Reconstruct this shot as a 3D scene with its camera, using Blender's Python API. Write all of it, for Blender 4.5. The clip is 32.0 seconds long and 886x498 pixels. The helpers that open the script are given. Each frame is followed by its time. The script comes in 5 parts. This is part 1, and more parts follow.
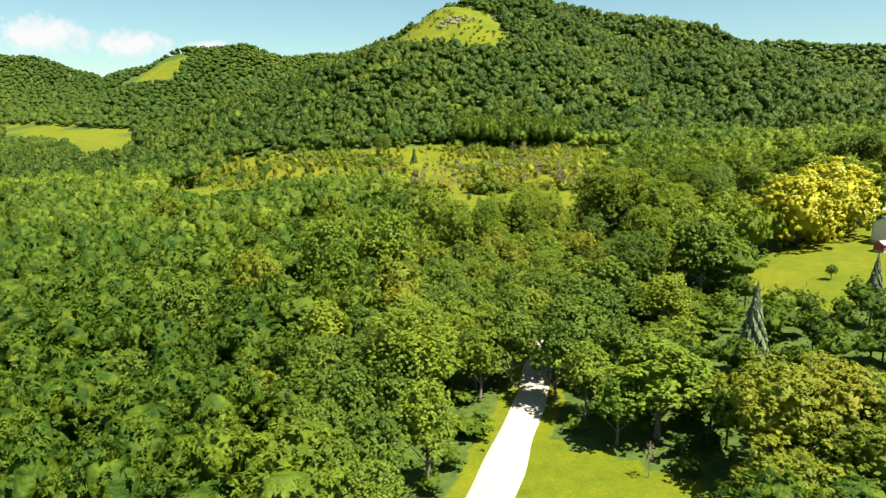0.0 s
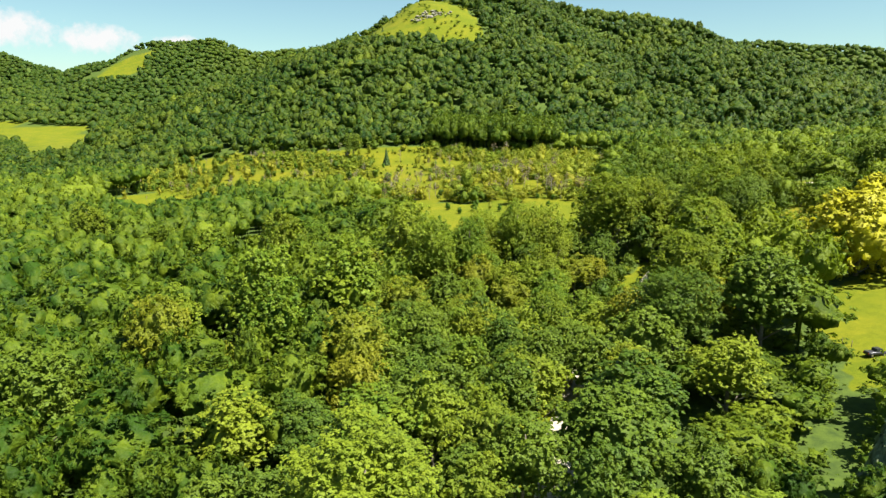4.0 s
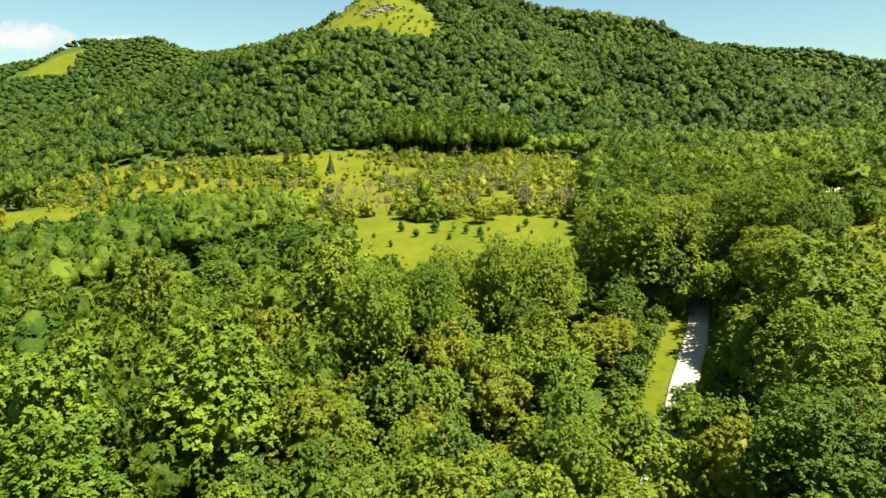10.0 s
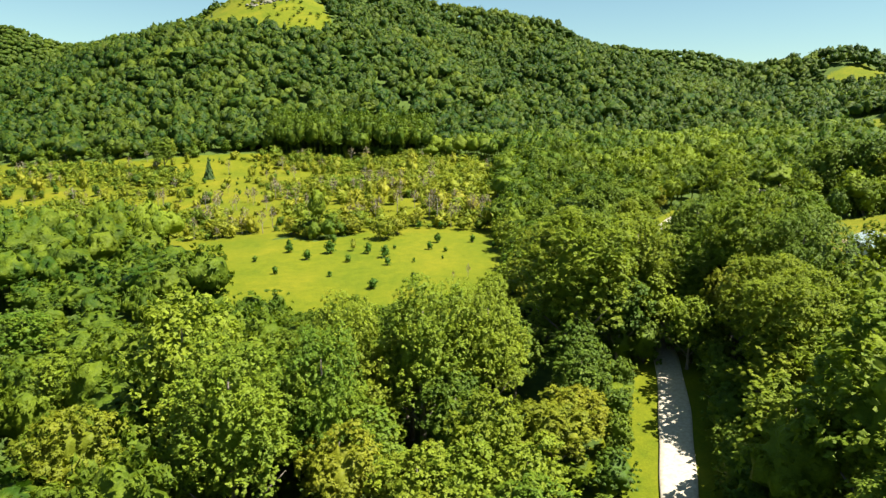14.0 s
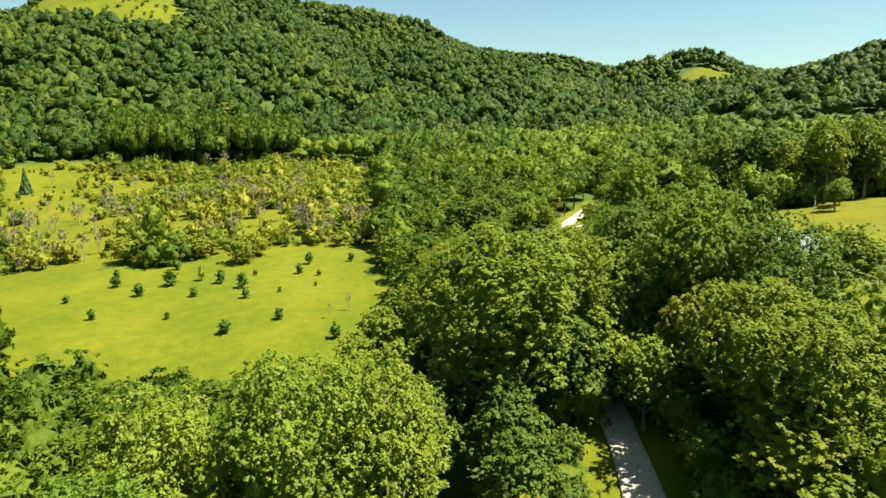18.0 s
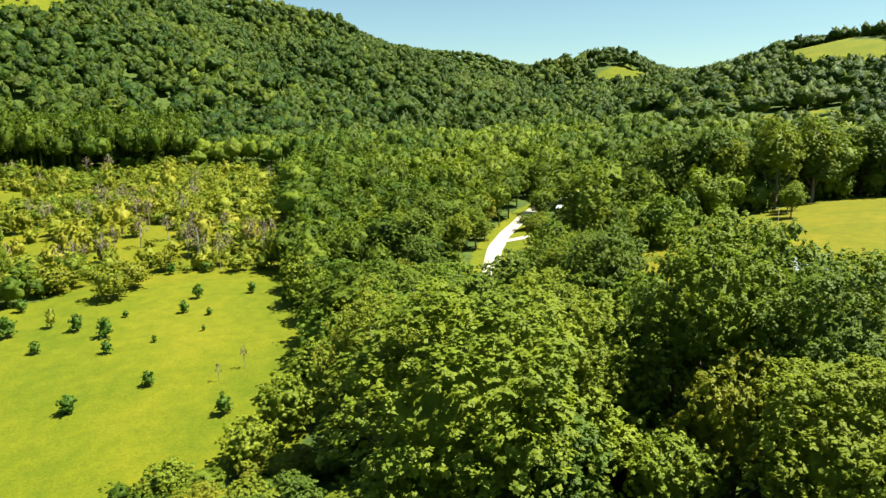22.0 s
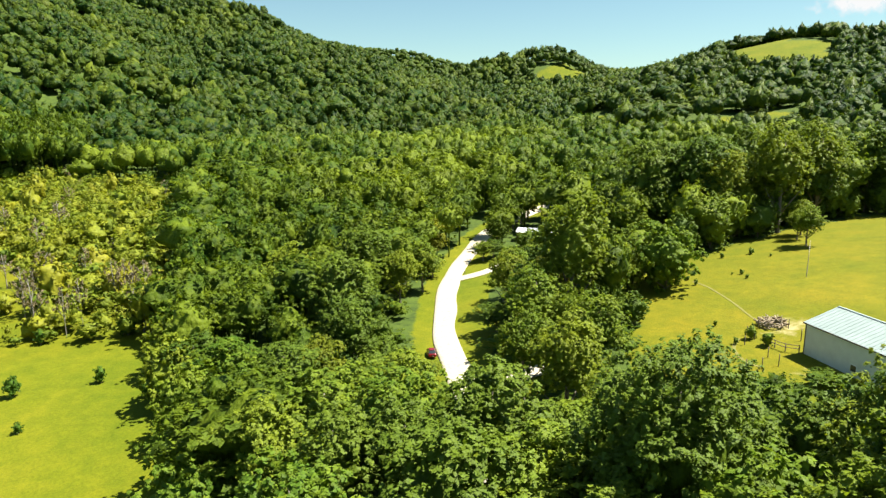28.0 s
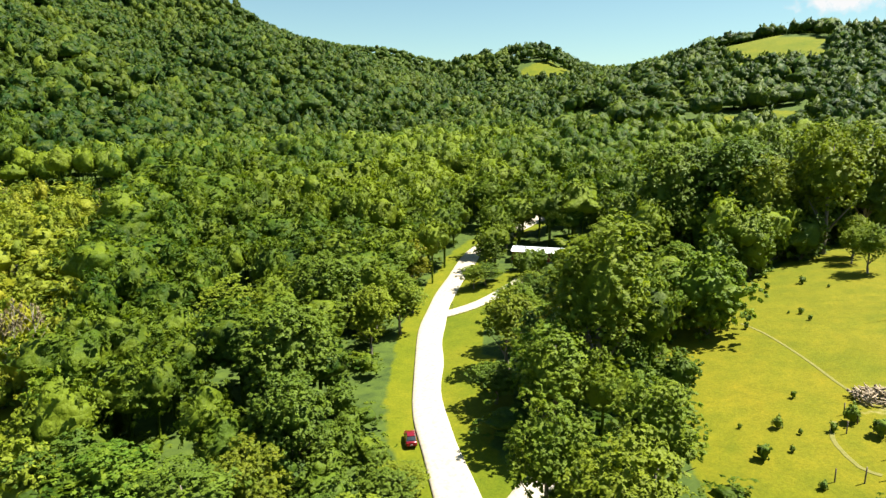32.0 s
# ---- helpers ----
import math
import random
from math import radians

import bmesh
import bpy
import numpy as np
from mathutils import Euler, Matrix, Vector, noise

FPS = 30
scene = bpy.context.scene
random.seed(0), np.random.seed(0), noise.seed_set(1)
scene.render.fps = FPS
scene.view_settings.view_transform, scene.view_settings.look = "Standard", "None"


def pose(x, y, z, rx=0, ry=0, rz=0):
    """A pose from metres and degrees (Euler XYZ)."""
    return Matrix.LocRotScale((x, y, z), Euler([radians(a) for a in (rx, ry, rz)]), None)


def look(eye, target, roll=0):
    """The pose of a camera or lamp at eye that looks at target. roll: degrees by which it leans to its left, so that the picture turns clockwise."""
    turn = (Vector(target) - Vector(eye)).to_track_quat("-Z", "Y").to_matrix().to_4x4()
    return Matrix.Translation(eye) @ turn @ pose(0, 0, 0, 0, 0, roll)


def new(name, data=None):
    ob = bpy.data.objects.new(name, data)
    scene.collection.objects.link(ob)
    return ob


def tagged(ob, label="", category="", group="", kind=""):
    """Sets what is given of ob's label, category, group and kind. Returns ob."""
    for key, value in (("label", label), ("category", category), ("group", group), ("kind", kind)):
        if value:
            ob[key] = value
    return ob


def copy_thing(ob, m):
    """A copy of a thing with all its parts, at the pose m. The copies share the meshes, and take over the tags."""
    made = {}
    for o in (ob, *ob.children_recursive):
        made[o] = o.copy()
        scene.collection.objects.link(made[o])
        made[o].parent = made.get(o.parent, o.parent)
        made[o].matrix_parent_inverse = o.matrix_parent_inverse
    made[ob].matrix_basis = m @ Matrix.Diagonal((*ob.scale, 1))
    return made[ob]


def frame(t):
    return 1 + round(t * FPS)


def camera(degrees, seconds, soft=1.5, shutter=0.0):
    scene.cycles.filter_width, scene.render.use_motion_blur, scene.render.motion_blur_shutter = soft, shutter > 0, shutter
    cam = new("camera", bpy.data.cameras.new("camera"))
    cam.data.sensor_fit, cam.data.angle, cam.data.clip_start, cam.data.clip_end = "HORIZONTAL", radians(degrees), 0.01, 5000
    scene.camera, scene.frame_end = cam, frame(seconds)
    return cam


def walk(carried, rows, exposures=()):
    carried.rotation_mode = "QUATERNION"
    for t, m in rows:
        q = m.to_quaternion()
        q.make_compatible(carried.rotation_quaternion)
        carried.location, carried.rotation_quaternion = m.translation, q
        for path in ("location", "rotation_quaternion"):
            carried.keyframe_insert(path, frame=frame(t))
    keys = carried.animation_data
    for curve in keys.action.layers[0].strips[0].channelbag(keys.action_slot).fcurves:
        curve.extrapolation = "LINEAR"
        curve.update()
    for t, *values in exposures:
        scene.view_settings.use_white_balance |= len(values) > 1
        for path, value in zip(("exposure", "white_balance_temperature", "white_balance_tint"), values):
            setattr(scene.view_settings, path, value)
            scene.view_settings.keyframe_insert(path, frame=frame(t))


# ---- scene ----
# the flight: seconds, place, heading to the right of north, tilt downwards, lean to the right
cam = camera(68.46, 32.0, soft=1.4)
FLIGHT = [
    (0.0, 0.00, 0.00, 54.28, -0.000, 11.638, 0.143),
    (0.5, 0.03, 7.27, 54.21, 0.222, 11.652, 0.123),
    (1.0, 0.05, 14.53, 54.17, 0.403, 11.669, 0.073),
    (1.5, 0.03, 21.88, 54.26, 0.625, 11.704, -0.003),
    (2.0, 0.07, 28.95, 54.33, 0.920, 11.727, -0.054),
    (2.5, 0.06, 36.02, 54.17, 1.092, 11.705, -0.133),
    (3.0, 0.13, 42.84, 54.03, 1.350, 11.706, -0.184),
    (3.5, 0.39, 49.73, 53.90, 1.747, 11.732, -0.200),
    (5.5, 1.65, 78.40, 51.43, 3.084, 11.461, -0.338),
    (6.0, 2.05, 84.83, 51.32, 3.274, 11.414, -0.344),
    (6.5, 2.26, 91.34, 51.22, 3.517, 11.390, -0.363),
    (7.0, 2.59, 97.89, 51.09, 3.711, 11.367, -0.389),
    (7.5, 3.08, 104.22, 50.93, 3.910, 11.357, -0.375),
    (8.0, 3.62, 110.58, 50.74, 4.180, 11.366, -0.349),
    (8.5, 4.10, 116.32, 50.62, 4.407, 11.360, -0.325),
    (9.0, 4.51, 123.01, 50.58, 4.861, 11.366, -0.330),
    (9.5, 5.00, 128.79, 50.57, 5.390, 11.385, -0.304),
    (10.0, 5.62, 135.37, 50.54, 6.023, 11.386, -0.242),
    (10.5, 6.20, 141.11, 50.48, 6.434, 11.401, -0.214),
    (11.0, 7.03, 147.47, 50.42, 7.309, 11.383, -0.205),
    (11.5, 7.66, 153.07, 50.33, 8.229, 11.387, -0.225),
    (12.0, 8.44, 159.36, 50.20, 9.602, 11.365, -0.267),
    (12.5, 9.11, 164.74, 50.14, 10.766, 11.373, -0.325),
    (13.0, 9.99, 170.86, 50.06, 11.829, 11.366, -0.322),
    (13.5, 10.95, 176.34, 49.95, 13.172, 11.386, -0.334),
    (14.0, 11.90, 182.25, 49.91, 14.876, 11.393, -0.356),
    (14.5, 12.84, 187.50, 49.93, 15.943, 11.441, -0.301),
    (16.5, 19.01, 207.16, 47.38, 21.021, 11.108, 0.317),
    (17.0, 20.48, 212.03, 47.26, 22.433, 11.093, 0.264),
    (17.5, 21.90, 216.29, 47.25, 23.767, 11.100, 0.282),
    (18.0, 23.63, 221.11, 47.31, 25.835, 11.120, 0.260),
    (18.5, 25.14, 225.22, 47.29, 27.331, 11.129, 0.226),
    (19.0, 26.97, 229.83, 47.32, 28.697, 11.135, 0.248),
    (19.5, 28.64, 233.90, 47.35, 29.518, 11.174, 0.277),
    (20.0, 30.75, 238.37, 47.25, 30.607, 11.172, 0.259),
    (20.5, 32.58, 242.22, 47.25, 31.529, 11.197, 0.247),
    (21.0, 34.78, 246.51, 47.30, 32.239, 11.239, 0.258),
    (21.5, 36.70, 250.27, 47.43, 32.671, 11.263, 0.253),
    (22.0, 39.04, 254.60, 47.65, 33.091, 11.279, 0.291),
    (22.5, 41.16, 258.43, 47.88, 33.548, 11.308, 0.298),
    (23.0, 43.60, 262.63, 48.06, 34.270, 11.316, 0.318),
    (23.5, 45.80, 266.23, 48.23, 34.904, 11.338, 0.318),
    (24.0, 48.37, 270.19, 48.47, 35.892, 11.365, 0.275),
    (24.5, 50.58, 273.61, 48.58, 36.896, 11.361, 0.284),
    (25.0, 53.32, 277.54, 48.80, 37.399, 11.391, 0.289),
    (25.5, 55.77, 280.99, 49.00, 37.612, 11.430, 0.270),
    (27.5, 65.76, 295.96, 49.37, 38.353, 11.344, 0.203),
    (28.0, 68.56, 299.75, 49.56, 38.762, 11.355, 0.193),
    (28.5, 71.37, 303.30, 49.64, 38.957, 11.385, 0.182),
    (29.0, 74.36, 306.98, 49.67, 39.726, 11.427, 0.157),
    (29.5, 77.25, 310.70, 49.62, 40.356, 11.427, 0.126),
    (30.0, 79.97, 314.19, 49.68, 40.429, 11.457, 0.100),
    (30.5, 82.75, 317.64, 49.69, 40.341, 11.473, 0.076),
    (31.0, 85.71, 321.38, 49.67, 40.309, 11.491, 0.093),
    (31.5, 88.64, 324.89, 49.67, 40.383, 11.473, 0.139),
    (32.0, 91.84, 328.72, 49.64, 40.375, 11.468, 0.178),
]
walk(cam, [(t, pose(x, y, z, 90 - tilt, 0, -turn) @ pose(0, 0, 0, 0, 0, -lean_)) for t, x, y, z, turn, tilt, lean_ in FLIGHT])

# ---- sky, sun, exposure ----
SUN_WAY = Vector((0.40, -0.24, 0.885)).normalized()
world = bpy.data.worlds.new("sky")
scene.world = world
world.use_nodes = True
wn = world.node_tree.nodes
sky = wn.new("ShaderNodeTexSky")
sky.sky_type, sky.sun_disc = "NISHITA", False
sky.sun_elevation = math.asin(SUN_WAY.z)
sky.sun_rotation = math.atan2(SUN_WAY.x, SUN_WAY.y)
sky.altitude, sky.air_density, sky.dust_density, sky.ozone_density = 300, 1.0, 0.6, 1.5
wn["Background"].inputs["Strength"].default_value = 0.047
hue = wn.new("ShaderNodeMix")
hue.data_type, hue.blend_type = "RGBA", "MULTIPLY"
hue.inputs[0].default_value, hue.inputs[7].default_value = 1.0, (0.95, 1.11, 0.97, 1)
world.node_tree.links.new(sky.outputs[0], hue.inputs[6])
world.node_tree.links.new(hue.outputs[2], wn["Background"].inputs["Color"])
sun = new("sun", bpy.data.lights.new("sun", "SUN"))
sun.data.energy, sun.data.angle, sun.data.color = 5.0, radians(0.53), (1.0, 0.95, 0.86)
sun.matrix_world = look(SUN_WAY * 500, (0, 0, 0))
scene.view_settings.exposure = 1.6

# ---- materials ----
def material(name):
    m = bpy.data.materials.new(name)
    m.use_nodes = True
    nt = m.node_tree
    return m, nt, nt.nodes["Principled BSDF"]


def wire(nt, a, b):
    nt.links.new(a, b)


def grain(nt, scale, detail=4.0, rough=0.6, coords="Object"):
    co = nt.nodes.new("ShaderNodeTexCoord")
    n = nt.nodes.new("ShaderNodeTexNoise")
    n.inputs["Scale"].default_value, n.inputs["Detail"].default_value, n.inputs["Roughness"].default_value = scale, detail, rough
    wire(nt, co.outputs[coords], n.inputs["Vector"])
    return n.outputs["Fac"]


def ramp(nt, fac, *stops):
    r = nt.nodes.new("ShaderNodeValToRGB")
    e = r.color_ramp.elements
    while len(e) < len(stops):
        e.new(0.5)
    for el, (p, c) in zip(e, stops):
        el.position, el.color = p, (*c, 1)
    wire(nt, fac, r.inputs["Fac"])
    return r.outputs["Color"]


def mix(nt, fac, a, b, how="MIX"):
    m = nt.nodes.new("ShaderNodeMix")
    m.data_type, m.blend_type = "RGBA", how
    for sock, v in ((m.inputs[0], fac), (m.inputs[6], a), (m.inputs[7], b)):
        if isinstance(v, (int, float)):
            sock.default_value = v
        elif isinstance(v, tuple):
            sock.default_value = (*v, 1)
        else:
            wire(nt, v, sock)
    return m.outputs[2]


def calc(nt, how, a, b):
    m = nt.nodes.new("ShaderNodeMath")
    m.operation = how
    for sock, v in zip(m.inputs, (a, b)):
        if isinstance(v, (int, float)):
            sock.default_value = v
        else:
            wire(nt, v, sock)
    return m.outputs[0]


def bump(nt, bsdf, fac, strength, distance):
    b = nt.nodes.new("ShaderNodeBump")
    b.inputs["Strength"].default_value, b.inputs["Distance"].default_value = strength, distance
    wire(nt, fac, b.inputs["Height"])
    wire(nt, b.outputs[0], bsdf.inputs["Normal"])


def leaves(name, dark, light, glow=0.43, tint=None, gloss=0.48, spray=1.0, shine=0.17, tuft=0.0):
    """Foliage: colour drifts from tree to tree and from leaf to leaf, and light passes through."""
    dark, light = [(c[0] * 1.09, c[1], c[2] + 0.065 * c[1]) for c in (dark, light)]
    m, nt, p = material(name)
    geo = nt.nodes.new("ShaderNodeNewGeometry")
    if tint:
        at = nt.nodes.new("ShaderNodeAttribute")
        at.attribute_name = tint
        tree = at.outputs["Fac"]
    else:
        tree = nt.nodes.new("ShaderNodeObjectInfo").outputs["Random"]
    base = ramp(nt, tree, (0.0, dark), (1.0, light)) if not tint else ramp(nt, tree, (0.0, tuple(c * k for c, k in zip(dark, (0.95, 0.96, 0.9)))), (0.4, tuple(0.7 * a + 0.3 * b for a, b in zip(dark, light))), (1.0, light))
    leaf = calc(nt, "MULTIPLY_ADD", geo.outputs["Random Per Island"], 0.56)
    leaf.node.inputs[2].default_value = 0.66
    col = mix(nt, 1.0, base, ramp(nt, leaf, (0.0, (0, 0, 0)), (1.0, (1, 1, 1))), "MULTIPLY")
    patch = grain(nt, 0.22, 2.0)
    col = mix(nt, ramp(nt, patch, (0.42, (0, 0, 0)), (0.7, (0.5, 0.5, 0.5))), col, tuple(min(1, c * k) for c, k in zip(light, (1.3, 1.25, 0.9))))
    fine = grain(nt, 3.2 / spray, 3.0, 0.7)
    col = mix(nt, 1.0, col, ramp(nt, fine, (0.3, (0.82, 0.84, 0.8)), (0.7, (1.3, 1.28, 1.2))), "MULTIPLY")
    wire(nt, col, p.inputs["Base Color"])
    relief = fine
    if tuft:
        co, vo = nt.nodes.new("ShaderNodeTexCoord"), nt.nodes.new("ShaderNodeTexVoronoi")
        vo.inputs["Scale"].default_value = 1 / tuft
        wire(nt, co.outputs["Object"], vo.inputs["Vector"])
        relief = calc(nt, "SUBTRACT", calc(nt, "MULTIPLY", fine, 0.5), vo.outputs["Distance"])
    bump(nt, p, relief, 0.7 if tuft else 0.4, 0.45 * tuft if tuft else 0.4 * spray)
    p.inputs["Roughness"].default_value = gloss
    p.inputs["Specular IOR Level"].default_value = shine
    tr = nt.nodes.new("ShaderNodeBsdfTranslucent")
    wire(nt, mix(nt, 1.0, col, (1.0, 1.0, 0.45), "MULTIPLY"), tr.inputs["Color"])
    ms = nt.nodes.new("ShaderNodeMixShader")
    ms.inputs[0].default_value = glow
    wire(nt, p.outputs[0], ms.inputs[1])
    wire(nt, tr.outputs[0], ms.inputs[2])
    wire(nt, ms.outputs[0], nt.nodes["Material Output"].inputs["Surface"])
    return m


def plain(name, a, b, scale, rough=0.8, metal=0.0, relief=0.0, depth=0.02):
    m, nt, p = material(name)
    n = grain(nt, scale)
    wire(nt, ramp(nt, n, (0.3, a), (0.7, b)), p.inputs["Base Color"])
    p.inputs["Roughness"].default_value, p.inputs["Metallic"].default_value = rough, metal
    if relief:
        bump(nt, p, n, relief, depth)
    return m


MAPLE = leaves("maple_leaves", (0.085, 0.178, 0.005), (0.205, 0.278, 0.006))
OAK = leaves("oak_leaves", (0.058, 0.120, 0.007), (0.120, 0.188, 0.006), 0.38)
LOCUST = leaves("locust_leaves", (0.115, 0.180, 0.003), (0.215, 0.245, 0.004))
COTTON = leaves("cottonwood_leaves", (0.122, 0.202, 0.005), (0.200, 0.262, 0.006), 0.48)
GOLD = leaves("golden_leaves", (0.320, 0.352, 0.003), (0.375, 0.395, 0.004))
NEEDLES = leaves("spruce_needles", (0.150, 0.205, 0.100), (0.185, 0.240, 0.125), 0.3)
PINE = leaves("pine_needles", (0.036, 0.080, 0.014), (0.058, 0.105, 0.018), 0.15)
CEDAR = leaves("cedar_sprays", (0.042, 0.104, 0.006), (0.068, 0.134, 0.007), 0.25, shine=0.08)
SCRUB = leaves("scrub_leaves", (0.170, 0.230, 0.004), (0.275, 0.295, 0.006))
DEAD = leaves("withered_twigs", (0.15, 0.135, 0.07), (0.23, 0.205, 0.115), 0.15, shine=0.05)
WOODS = leaves("woodland_leaves", (0.034, 0.084, 0.003), (0.146, 0.212, 0.003), 0.40, "tint", shine=0.12, tuft=1.1)
HILL_WOODS = leaves("hillside_leaves", (0.018, 0.055, 0.005), (0.108, 0.156, 0.004), 0.36, "tint", shine=0.12, spray=3.0, tuft=2.4)
THICKET = leaves("thicket_leaves", (0.096, 0.170, 0.006), (0.240, 0.285, 0.012), 0.40, "tint", shine=0.12, tuft=0.8)
BARK = plain("bark", (0.09, 0.075, 0.055), (0.20, 0.17, 0.13), 3.0, 0.9, relief=0.6, depth=0.05)
PALE_BARK = plain("pale_bark", (0.30, 0.27, 0.22), (0.45, 0.41, 0.34), 3.0, 0.85, relief=0.5, depth=0.04)
GREY_BARK = plain("grey_bark", (0.15, 0.135, 0.105), (0.26, 0.235, 0.19), 3.0, 0.9, relief=0.5, depth=0.04)


def ground_material():
    m, nt, p = material("meadow_and_forest_floor")
    at = nt.nodes.new("ShaderNodeAttribute")
    at.attribute_name = "grass"
    edge = calc(nt, "ADD", at.outputs["Fac"], calc(nt, "MULTIPLY", calc(nt, "SUBTRACT", grain(nt, 0.35), 0.5), 0.7))
    cover = ramp(nt, edge, (0.42, (0, 0, 0)), (0.58, (1, 1, 1)))
    tone = ramp(nt, grain(nt, 0.035, 5.0), (0.30, (0.080, 0.108, 0.0022)), (0.52, (0.111, 0.126, 0.003)), (0.72, (0.143, 0.142, 0.005)))
    blades = ramp(nt, grain(nt, 2.2, 6.0, 0.75), (0.25, (0.62, 0.66, 0.6)), (0.75, (1.25, 1.22, 1.2)))
    grass = mix(nt, 1.0, tone, blades, "MULTIPLY")
    clumps = ramp(nt, grain(nt, 0.28, 4.0, 0.65), (0.3, (0.84, 0.9, 0.85)), (0.7, (1.13, 1.09, 1.1)))
    grass = mix(nt, 1.0, grass, clumps, "MULTIPLY")
    at2 = nt.nodes.new("ShaderNodeAttribute")
    at2.attribute_name = "wear"
    at3 = nt.nodes.new("ShaderNodeAttribute")
    at3.attribute_name = "dry"
    straw = calc(nt, "MULTIPLY", at3.outputs["Fac"], ramp(nt, grain(nt, 0.12, 5.0, 0.7), (0.3, (0.35, 0.35, 0.35)), (0.7, (1, 1, 1))))
    grass = mix(nt, straw, grass, mix(nt, 1.0, grass, (1.15, 0.98, 0.9), "MULTIPLY"))
    worn = ramp(nt, calc(nt, "ADD", at2.outputs["Fac"], calc(nt, "MULTIPLY", calc(nt, "SUBTRACT", grain(nt, 0.5), 0.5), 0.8)), (0.45, (0, 0, 0)), (0.75, (0.8, 0.8, 0.8)))
    grass = mix(nt, worn, grass, ramp(nt, grain(nt, 1.2), (0.3, (0.30, 0.25, 0.10)), (0.7, (0.44, 0.37, 0.20))))
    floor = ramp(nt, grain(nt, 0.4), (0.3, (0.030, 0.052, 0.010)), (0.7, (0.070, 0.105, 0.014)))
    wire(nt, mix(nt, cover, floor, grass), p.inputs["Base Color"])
    p.inputs["Roughness"].default_value = 0.9
    p.inputs["Specular IOR Level"].default_value = 0.15
    bump(nt, p, grain(nt, 1.4, 5.0, 0.7), 0.5, 0.25)
    return m


GROUND = ground_material()
WORN = plain("worn_turf", (0.12, 0.12, 0.012), (0.165, 0.15, 0.035), 1.5, 0.95)
GRAVEL = plain("pale_gravel", (0.31, 0.27, 0.19), (0.46, 0.41, 0.31), 1.5, 0.95, relief=0.3)


# ---- the lie of the land -------------------------------------------------
def smooth(a, b, v):
    u = np.clip((np.asarray(v, float) - a) / (b - a), 0.0, 1.0)
    return u * u * (3 - 2 * u)


# heights of the valley floor at a few places: x, y, z
SPOTS = np.array([(26, 159, -11), (14, 237, -14), (55, 264, -10), (46, 379, -2.6), (60, 384, -2.2), (80, 438, 0), (35, 432, -2.5),
                  (173, 423, 0.8), (200, 452, 1.6), (95, 187, -1), (247, 370, 12.5), (190, 347, 9), (-53, 533, -8), (20, 496, 1),
                  (-140, 581, -9), (-240, 600, -9), (-100, 440, -11), (-30, 663, 9), (90, 650, 10), (-170, 700, 0), (160, 620, 18), (-30, 130, -10), (280, 330, 17)], float)
LEAN = np.array((-22.0, 0.080, 0.032))


def lean(x, y):
    xs, ys = 320 * np.tanh(x / 320), 300 + 400 * np.tanh((y - 300) / 400)
    return LEAN[0] + LEAN[1] * xs + LEAN[2] * ys


def bell(x, y, px, py, width=95.0):
    return np.exp(-((x - px) ** 2 + (y - py) ** 2) / (2 * width ** 2))


_k = bell(SPOTS[:, 0][:, None], SPOTS[:, 1][:, None], SPOTS[:, 0][None], SPOTS[:, 1][None])
WEIGHTS = np.linalg.solve(_k + 0.12 * np.eye(len(SPOTS)), SPOTS[:, 2] - lean(SPOTS[:, 0], SPOTS[:, 1]))

# hills: crest as x, y, height and half width of the slope; then the bend of the slope
HILLS = [
    ([(-330, 1500, 60, 600), (-165, 1430, 72, 480), (-65, 1405, 192, 640), (12, 1410, 284, 740), (85, 1490, 314, 740), (205, 1580, 288, 750), (325, 1560, 255, 750),
      (455, 1470, 235, 710), (528, 1400, 198, 520), (556, 1340, 112, 340), (585, 1290, 45, 220)], 1.25),
    ([(-1500, 2560, 160, 900), (-1190, 2560, 130, 800), (-985, 2565, 325, 1050), (-760, 2560, 335, 1250), (-490, 2560, 300, 1250), (-200, 2500, 265, 1250)], 1.6),
    ([(-2600, 2950, 310, 900), (-1850, 2940, 340, 900), (-1520, 3150, 200, 800)], 1.2),
    ([(900, 2400, 300, 900), (1200, 2120, 240, 700), (1420, 1850, 190, 550), (1600, 1700, 180, 500)], 1.4),
    ([(960, 1300, 80, 320), (930, 1215, 136, 350), (975, 1104, 146, 350), (998, 1050, 55, 220), (1020, 1000, 25, 220)], 1.2),
    ([(1030, 900, 20, 260), (1035, 830, 62, 330), (1015, 715, 144, 570), (1030, 620, 116, 660), (1050, 520, 92, 660), (1200, 250, 130, 680), (1250, -300, 120, 640)], 1.2),
]

# knolls (+) and saddles (-) along the crests: x, y, height, width
KNOLLS = [(-162, 1320, -17, 50), (-88, 1383, -9, 40), (588, 1294, -24, 45), (541, 1366, 13, 28), (1004, 1030, -19, 42), (835, 828, -13, 50), (1293, 2001, 22, 80), (282, 1560, 14, 60), (1010, 577, 12, 60), (-1664, 3043, 34, 150)]


